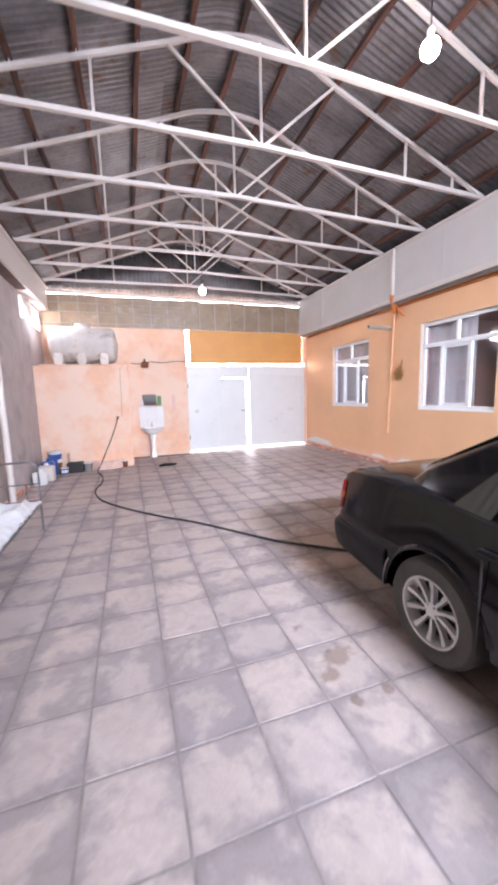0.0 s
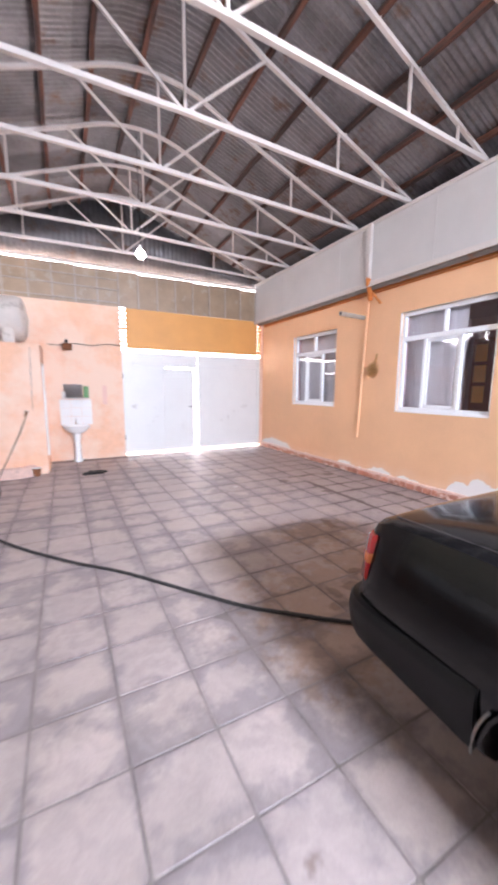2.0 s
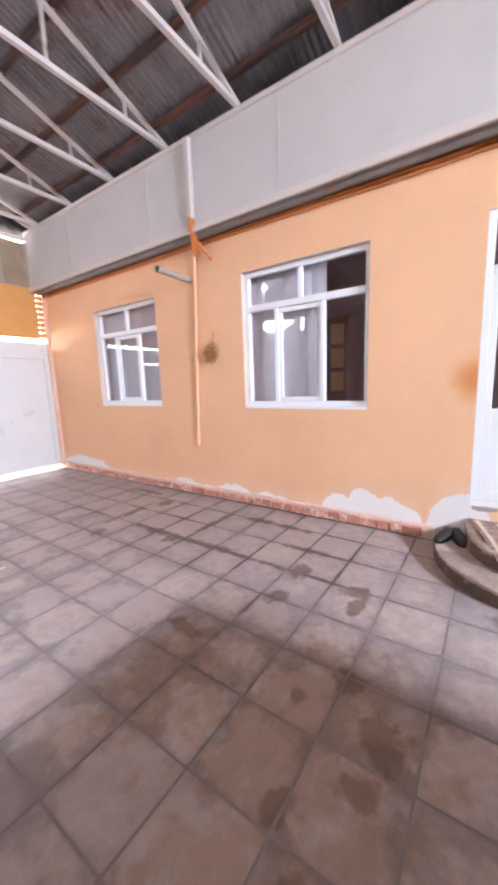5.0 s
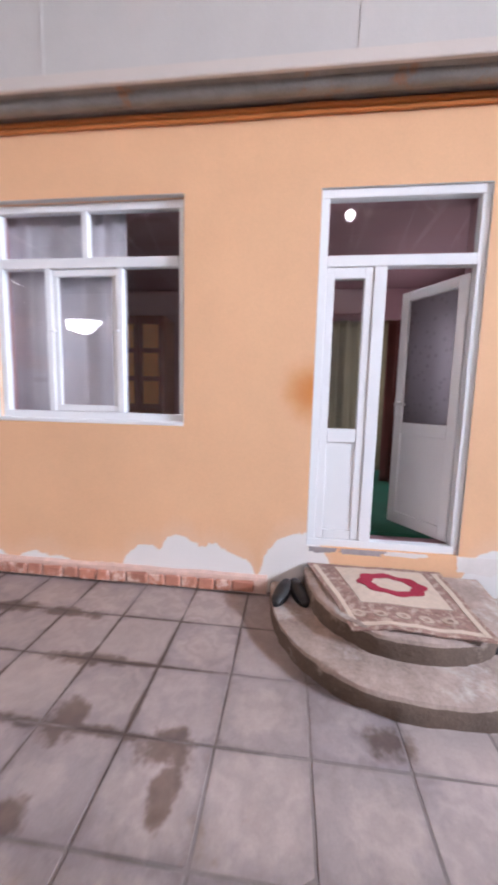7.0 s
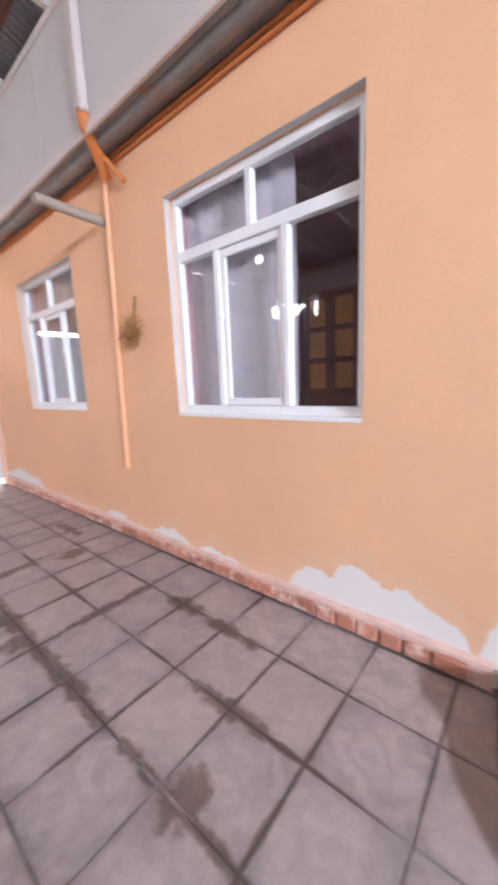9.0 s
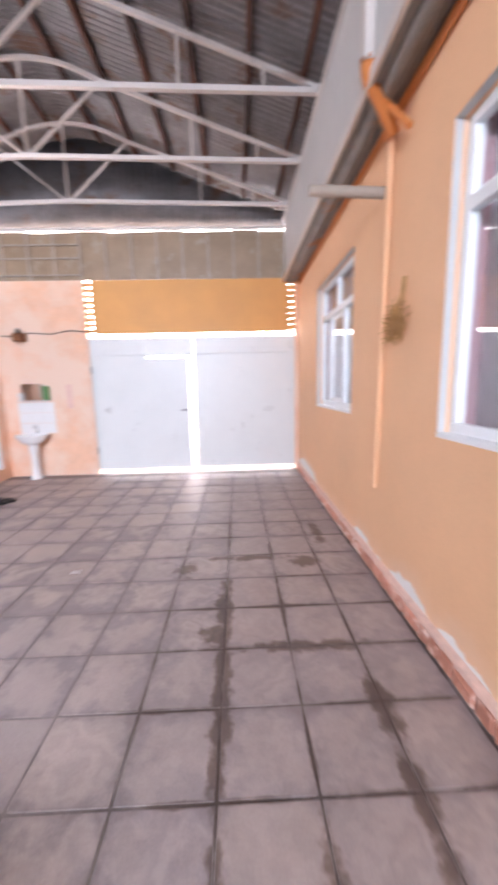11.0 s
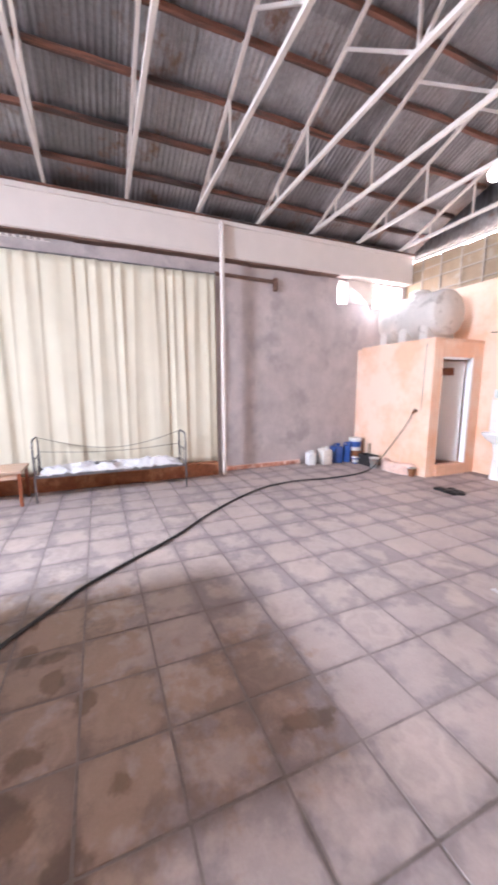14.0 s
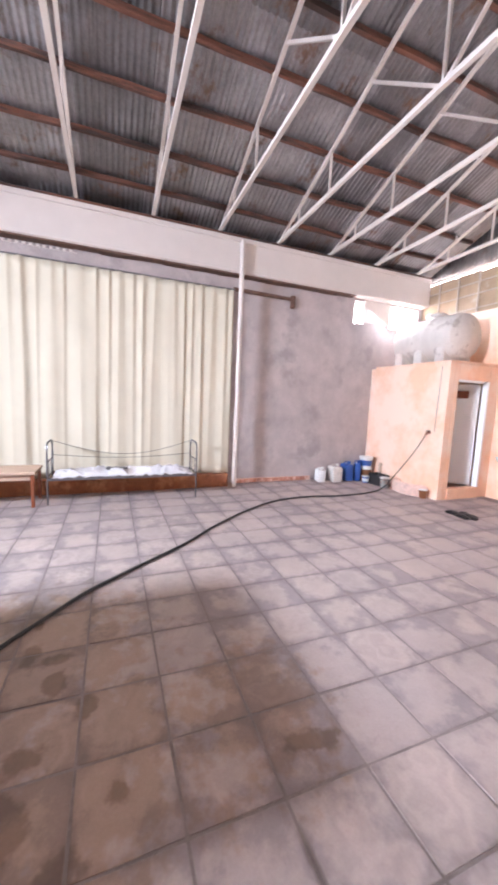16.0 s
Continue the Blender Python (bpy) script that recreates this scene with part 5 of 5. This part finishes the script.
bulb(2.12, 2.18, 4.30, "bright bulb hanging above the parked car", 42)
bulb(1.37, 7.52, 3.90, "bright bulb hanging near the gate", 9)
# ---- parked car ----


def loft(bm, sections):
    """Sections: lists of points of equal length, joined in order and closed at both ends."""
    rings = [[bm.verts.new(p) for p in s] for s in sections]
    for a, b in zip(rings, rings[1:]):
        for k in range(len(a)):
            bm.faces.new((a[k], a[(k + 1) % len(a)], b[(k + 1) % len(b)], b[k]))
    bm.faces.new(rings[0][::-1])
    bm.faces.new(rings[-1])


def cut(ob, cutters):
    """Take the cutters' volume away from ob for good."""
    for c in cutters:
        mod = ob.modifiers.new("cut", "BOOLEAN")
        mod.object, mod.operation, mod.solver = c, "DIFFERENCE", "EXACT"
    bpy.context.view_layer.update()
    me = bpy.data.meshes.new_from_object(ob.evaluated_get(bpy.context.evaluated_depsgraph_get()))
    ob.modifiers.clear()
    ob.data = me
    for c in cutters:
        bpy.data.objects.remove(c)


# the car's own axes: x across, y towards its tail, z up; origin on the floor below its middle
car = thing("car", (2.215, 0.17, 0), "black four-door saloon car with dusty tyres and alloy wheels", "car")
WB_R, WB_F, WR = 1.07, -1.60, 0.325


def body_ring(y, hw, zb, zt, crown=0.03):
    h = zt - zb
    pts = [(-hw + 0.10, zb), (-hw + 0.03, zb + 0.07 * h), (-hw, zb + 0.34 * h), (-hw + 0.004, zb + 0.50 * h), (-hw + 0.012, zb + 0.53 * h), (-hw + 0.035, zb + 0.88 * h), (-hw + 0.06, zt - 0.02), (-hw + 0.11, zt), (-hw * 0.4, zt + crown)]
    return [Vector((x, y, z)) for x, z in pts] + [Vector((-x, y, z)) for x, z in reversed(pts)]


bm = bmesh.new()
loft(bm, [body_ring(2.17, 0.74, 0.40, 0.66, 0.008), body_ring(2.15, 0.775, 0.36, 0.80, 0.01), body_ring(2.12, 0.80, 0.32, 0.92, 0.012), body_ring(2.07, 0.815, 0.29, 1.0, 0.015), body_ring(1.98, 0.83, 0.27, 1.03, 0.02),
          body_ring(1.6, 0.845, 0.24, 1.045, 0.025), body_ring(1.1, 0.85, 0.22, 1.03), body_ring(0.3, 0.86, 0.20, 0.97),
          body_ring(-0.8, 0.86, 0.20, 0.93), body_ring(-1.4, 0.85, 0.22, 0.92), body_ring(-1.95, 0.82, 0.24, 0.86), body_ring(-2.22, 0.74, 0.32, 0.76)])
body = part("body", bm, "blackcar", car)
bpy.context.view_layer.update()
cutters = []
for y in (WB_R, WB_F):
    for s in (-1, 1):
        bm = bmesh.new()
        rod(bm, (s * 0.56 + car.location.x, y + car.location.y, WR), (s * 1.1 + car.location.x, y + car.location.y, WR), 0.375, 40)
        cutters.append(part("cutter", bm, "dark"))
cut(body, cutters)
body.data.polygons.foreach_set("use_smooth", [True] * len(body.data.polygons))
body.data.set_sharp_from_angle(angle=radians(22))
bv = body.modifiers.new("soft", "BEVEL")
bv.width, bv.segments, bv.limit_method, bv.angle_limit = 0.018, 3, "ANGLE", radians(20)

bm = bmesh.new()


def cabin_ring(y, hw0, hw1, z0, z1):
    pts = [(-hw0, z0), (-hw0 + 0.01, z0 + 0.02), (-hw1, z1 - 0.05), (-hw1 + 0.07, z1), (-hw1 * 0.4, z1 + 0.02)]
    return [Vector((x, y, z)) for x, z in pts] + [Vector((-x, y, z)) for x, z in reversed(pts)]


loft(bm, [cabin_ring(1.46, 0.68, 0.66, 1.0, 1.075), cabin_ring(1.32, 0.72, 0.64, 0.98, 1.19), cabin_ring(0.92, 0.77, 0.60, 0.96, 1.395), cabin_ring(0.60, 0.78, 0.60, 0.95, 1.435), cabin_ring(-0.1, 0.79, 0.60, 0.93, 1.44), cabin_ring(-0.45, 0.79, 0.61, 0.92, 1.39), cabin_ring(-1.15, 0.76, 0.70, 0.90, 0.98)])
cabin = part("cabin", bm, "blackcar", car, smooth=True)
bv = cabin.modifiers.new("soft", "BEVEL")
bv.width, bv.segments, bv.limit_method = 0.012, 2, "ANGLE"


def pane(points, name="window"):
    bm = bmesh.new()
    bm.faces.new([bm.verts.new(p) for p in points])
    ob = part(name, bm, "carglass", car)
    mod = ob.modifiers.new("thick", "SOLIDIFY")
    mod.thickness, mod.offset = 0.006, 0
    return ob


for s in (-1, 1):
    def q(y, z):
        t = (z - 0.96) / 0.39
        return (s * (0.783 - 0.165 * t + 0.004), y, z)
    pane([q(0.02, 0.985), q(0.72, 0.985), q(0.60, 1.31), q(0.02, 1.335)])
    pane([q(-0.06, 0.985), q(-0.06, 1.335), q(-0.40, 1.31), q(-0.95, 0.985)])
    pane([q(0.78, 0.99), q(1.02, 1.0), q(0.80, 1.27), q(0.68, 1.30)])
pane([(-0.56, 1.385, 1.165), (0.56, 1.385, 1.165), (0.50, 0.95, 1.408), (-0.50, 0.95, 1.408)], "rear_window")
pane([(-0.60, -1.08, 1.03), (0.60, -1.08, 1.03), (0.52, -0.48, 1.375), (-0.52, -0.48, 1.375)], "windscreen")


def bumper(name, y_end, y_side, sgn):
    """A wrap-round bumper with a flat face and a rounded shoulder."""
    half = [(-0.838, y_side), (-0.838, y_end - sgn * 0.24), (-0.83, y_end - sgn * 0.15), (-0.80, y_end - sgn * 0.08), (-0.74, y_end - sgn * 0.03), (-0.62, y_end), (-0.3, y_end + sgn * 0.018)]
    path = half + [(-x, y) for x, y in reversed(half)]
    prof = [(-0.02, 0.29), (0.0, 0.285), (0.012, 0.31), (0.024, 0.42), (0.030, 0.50), (0.028, 0.535), (0.014, 0.558), (-0.02, 0.565), (-0.05, 0.55), (-0.05, 0.30)]
    bm = bmesh.new()
    sections = []
    for i, (x, y) in enumerate(path):
        a, b = path[max(i - 1, 0)], path[min(i + 1, len(path) - 1)]
        d = Vector((b[0] - a[0], b[1] - a[1], 0)).normalized()
        nrm = Vector((d.y, -d.x, 0)) * (-1 if sgn > 0 else 1)
        drop = 0.085 * min(1.0, abs(y - y_side) / abs(y_end - y_side))
        sections.append([Vector((x, y, z + drop * max(0.0, (0.52 - z) / 0.23))) + nrm * o for o, z in prof])
    loft(bm, sections)
    return part(name, bm, "trim", car, "black plastic bumper", smooth=True)


def corner_lens(name, material, s, z0, z1, proud, count, parent, label):
    """A lamp lens wrapped round a rear corner of the body, leaning with the tail."""
    plan = [(0.809, 2.094), (0.802, 2.116), (0.781, 2.147), (0.74, 2.166), (0.42, 2.178)][:count]
    bm = bmesh.new()
    loops = []
    for z, inset in ((z0, 0.008), (z0 + 0.012, 0.0), (z1 - 0.012, 0.0), (z1, 0.008)):
        lean = -0.16 * (z - 0.66)
        out = [Vector((s * (x + (proud - inset) * (0.5 if y > 2.16 else 1)), y + lean + (proud - inset) * (1 if y > 2.1 else 0), z)) for x, y in plan]
        back = [Vector((s * (x - 0.05), y - 0.03 + lean, z)) for x, y in reversed(plan)]
        loops.append(out + back)
    loft(bm, loops)
    return part(name, bm, material, parent, label, smooth=True)


bumper("rear_bumper", 2.235, 1.475, 1)
bumper("front_bumper", -2.28, -2.0, -1)
for s in (-1, 1):
    t = corner_lens("tail_light", "red", s, 0.67, 0.93, 0.0, 5, car, "red tail light")
    corner_lens("indicator", "amber", s, 0.765, 0.835, 0.003, 4, t, "amber indicator lens")
    bm = bmesh.new()
    sweep(bm, [(s * 0.862, WB_R + 0.40 * math.cos(a), WR + 0.40 * math.sin(a)) for a in (radians(-4 + 4 * k) for k in range(9))], 0.006, 6)
    part("bumper_edge", bm, "greypipe", car, "scuffed pale edge of the bumper")
    bm = bmesh.new()
    xs_ = sorted((s * 0.76, s * 0.38))
    box(bm, xs_[0], xs_[1], -2.235, -2.16, 0.55, 0.70, 0.01, 2)
    part("headlight", bm, "chrome", car)
    bm = bmesh.new()
    xs_ = sorted((s * 0.866, s * 0.852))
    box(bm, xs_[0], xs_[1], -1.15, 0.58, 0.50, 0.56, 0.005)
    part("side_strip", bm, "trim", car)
    for y in (-0.02, 0.62):
        bm = bmesh.new()
        xs_ = sorted((s * 0.862, s * 0.835))
        box(bm, xs_[0], xs_[1], y, y + 0.16, 0.83, 0.86, 0.006)
        part("door_handle", bm, "trim", car)
    bm = bmesh.new()
    xs_ = sorted((s * 0.80, s * 0.96))
    box(bm, xs_[0], xs_[1], -0.85, -0.74, 0.96, 1.07, 0.02, 2)
    part("mirror", bm, "blackcar", car)
    for y in (-0.02, 0.75, -1.0):
        boxes("door_seam", "dark", [tuple(sorted((s * 0.8615, s * 0.855))) + (y - 0.004, y + 0.004, 0.28, 0.80)], body)
boxes("plate_recess", "trim", [(-0.28, 0.28, 2.14, 2.176, 0.66, 0.80)], car, 0.004, "dark blank plate recess")
for s in (-1, 1):
    bm = bmesh.new()
    bar(bm, (s * 0.715, 1.50, 1.047), (s * 0.705, 2.0, 1.033), 0.007, 0.004)
    part("boot_seam", bm, "dark", body)
boxes("underbody", "dark", [(-0.62, 0.62, -1.9, 1.9, 0.19, 0.30)], car)
for s in (-1, 1):
    for y in (WB_R, WB_F):
        bm = bmesh.new()
        n = 20
        a_ = [math.radians(4 + 172 * k / n) for k in range(n + 1)]
        loops = [[bm.verts.new((s * x, y + r * math.cos(a), WR + r * math.sin(a))) for a in a_] for x, r in ((0.83, 0.372), (0.856, 0.372), (0.860, 0.384), (0.842, 0.400))]
        for p_, q_ in zip(loops, loops[1:]):
            for k in range(n):
                bm.faces.new((p_[k], p_[k + 1], q_[k + 1], q_[k]))
        part("arch_lip", bm, "blackcar", car)


def wheel(x, y, side):
    m = Matrix.Translation((x, y, WR)) @ Matrix.Rotation(radians(90 * side), 4, "Y")
    bm = bmesh.new()
    lathe(bm, [(0.212, -0.09), (0.25, -0.10), (0.30, -0.096), (0.320, -0.07), (0.325, -0.03), (0.325, 0.03), (0.320, 0.07), (0.30, 0.096), (0.25, 0.102), (0.212, 0.09), (0.205, 0.06), (0.205, -0.06), (0.212, -0.09)], m, 48, caps=False)
    w = part("wheel", bm, "tyre", car, "dusty black tyre on a multi-spoke alloy wheel", smooth=True)
    bm = bmesh.new()
    lathe(bm, [(0.214, 0.088), (0.208, 0.097), (0.198, 0.092), (0.190, 0.06), (0.184, 0.03), (0.182, -0.07)], m, 48, caps=False)
    lathe(bm, [(0.0001, 0.075), (0.032, 0.075), (0.052, 0.066), (0.056, 0.03)], m, 24, caps=False)
    for k in range(10):
        a = math.tau * k / 10
        d = Matrix.Rotation(a, 4, "Z")
        vs = []
        for r, w_, z0, z1 in ((0.045, 0.011, 0.030, 0.066), (0.12, 0.014, 0.035, 0.066), (0.193, 0.022, 0.045, 0.080)):
            vs.append([bm.verts.new(m @ d @ Vector((r, t * w_, z))) for t, z in ((-1, z0), (-0.7, z1), (0.7, z1), (1, z0))])
        for p_, q_ in zip(vs, vs[1:]):
            for i in range(4):
                bm.faces.new((p_[i], p_[(i + 1) % 4], q_[(i + 1) % 4], q_[i]))
    part("rim", bm, "rim", w, "silver multi-spoke alloy rim", smooth=True)
    bm = bmesh.new()
    lathe(bm, [(0.17, 0.02), (0.0001, 0.02)], m, 24)
    part("brake_disc", bm, "dark", w)
    for k in range(5):
        bm = bmesh.new()
        a = math.tau * (k + 0.5) / 5
        lathe(bm, [(0.009, 0.05), (0.009, 0.072), (0.0001, 0.074)], m @ Matrix.Translation((0.038 * math.cos(a), 0.038 * math.sin(a), 0)), 6)
        part("wheel_nut", bm, "steel", w)


for s in (-1, 1):
    for y in (WB_R, WB_F):
        wheel(s * 0.765, y, s)

# ---- plinth stones and paving tiles ----
plinth = setting(boxes("baseboard_plinth", "mortar", [(XR - 0.035, XR - 0.001, YB, 1.30, -0.02, 0.105), (XR - 0.035, XR - 0.001, 3.10, YG - 0.01, -0.02, 0.105)]), "low reddish stone plinth along the orange wall", "plinth")
rr = random.Random(11)
y = -2.0
stone_meshes = []
for L in (0.10, 0.12, 0.14, 0.17):
    bm = bmesh.new()
    box(bm, -0.014, 0.012, -L / 2, L / 2, -0.044, 0.044, 0.010)
    for vert in bm.verts:
        vert.co += Vector((rr.uniform(-0.006, 0.004), rr.uniform(-0.004, 0.004), rr.uniform(-0.004, 0.004)))
    me = bpy.data.meshes.new("stone")
    bm.to_mesh(me)
    bm.free()
    me.materials.append(M["brick"])
    stone_meshes.append((L, me))
while y < YG - 0.2:
    L, me = rr.choice(stone_meshes)
    if not 1.2 < y + L / 2 < 3.2:
        ob = new("stone", me)
        ob.parent = plinth
        ob.location = (XR - 0.042, y + L / 2, 0.052 + rr.uniform(-0.004, 0.004))
        ob.rotation_euler = (rr.uniform(-0.02, 0.02), 0, rr.uniform(-0.03, 0.03))
    y += L + 0.016

bm = bmesh.new()
for ya, yb in ((YB, 1.30), (3.10, YG - 0.01)):
    count = int((yb - ya) / 0.12)
    rows_ = []
    for k in range(count + 1):
        y = ya + (yb - ya) * k / count
        d = 0.040 + 0.012 * noise.noise((y * 5, 3, 0))
        z = 0.124 + 0.012 * noise.noise((y * 4, 9, 0))
        rows_.append([Vector((XR - 0.0005, y, 0.106)), Vector((XR - d, y, 0.106)), Vector((XR - d * 0.85, y, z)), Vector((XR - 0.0005, y, z + 0.012))])
    verts_ = [[bm.verts.new(p) for p in r] for r in rows_]
    for p_, q_ in zip(verts_, verts_[1:]):
        for k in range(4):
            bm.faces.new((p_[k], p_[(k + 1) % 4], q_[(k + 1) % 4], q_[k]))
    bm.faces.new(verts_[0])
    bm.faces.new(verts_[-1][::-1])
setting(part("baseboard_cap", bm, "mortar"), "uneven pale pink mortar ledge on the stone plinth", "plinth")
strip = setting(boxes("baseboard_brick", "mortar", [(XL + 0.001, XL + 0.03, 5.62, 7.35, -0.02, 0.085)]), "low row of pinkish bricks along the grey wall", "brick row")
for k in range(7):
    boxes("brick", "brick", [(XL + 0.031, XL + 0.055, 5.63 + 0.245 * k, 5.63 + 0.245 * k + 0.232, 0.004, 0.08)], strip, 0.006)
floor = bpy.data.objects["floor"]
tile_meshes = []
rr = random.Random(21)
for v in range(5):
    bm = bmesh.new()
    s = PITCH / 2 - 0.0062
    box(bm, -s, s, -s, s, -0.028, 0.0)
    es = [e for e in bm.edges if all(vv.co.z > -0.01 for vv in e.verts)]
    bmesh.ops.bevel(bm, geom=es, offset=0.0016, segments=1, affect="EDGES")
    vs_ = [e for e in bm.edges if abs(e.verts[0].co.z - e.verts[1].co.z) > 0.015]
    bmesh.ops.bevel(bm, geom=vs_, offset=0.012, segments=1, affect="EDGES")
    me = bpy.data.meshes.new("tile")
    bm.to_mesh(me)
    bm.free()
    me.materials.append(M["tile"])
    tile_meshes.append(me)
rest_v, rest_f = [], []
count = 0
for i in range(-16, 4):
    for j in range(-24, 18):
        x, y = TX + PITCH * (i - 0.5), TY + PITCH * (j - 0.5)
        x0, x1, y0, y1 = x - PITCH / 2, x + PITCH / 2, y - PITCH / 2, y + PITCH / 2
        if x1 < XL or x0 > XR or y1 < YB or y0 > YG + 0.15:
            continue
        dz, ax, ay = rr.uniform(-0.002, 0.002), rr.uniform(-0.004, 0.004), rr.uniform(-0.004, 0.004)
        if -0.4 < x < 5.0 and 1.9 < y < 8.0 and count < 215 or -0.4 < x < 1.4 and 0.4 < y < 1.9:
            ob = new("tile", tile_meshes[rr.randrange(5)])
            ob.parent = floor
            ob.location = (x, y, dz)
            ob.rotation_euler = (ax, ay, rr.choice((0, 90, 180, 270)) * math.pi / 180 + rr.uniform(-0.006, 0.006))
            count += 1
        else:
            s, c = PITCH / 2 - 0.0062, 0.0016
            b = len(rest_v)
            for k, (r, z) in enumerate(((s, -0.028), (s, -c), (s - c, 0.0))):
                for sx, sy in ((-1, -1), (1, -1), (1, 1), (-1, 1)):
                    rest_v.append((x + sx * r, y + sy * r, z + dz + (ax * sx + ay * sy) * 0.2))
            for k in range(2):
                for q_ in range(4):
                    rest_f.append((b + 4 * k + q_, b + 4 * k + (q_ + 1) % 4, b + 4 * k + 4 + (q_ + 1) % 4, b + 4 * k + 4 + q_))
            rest_f.append((b + 8, b + 9, b + 10, b + 11))
me = bpy.data.meshes.new("paving")
me.from_pydata(rest_v, [], rest_f)
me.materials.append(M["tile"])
paving = new("paving", me)
paving.parent = floor
tagged(paving, "square pinkish-grey concrete paving tiles", kind="stuff")
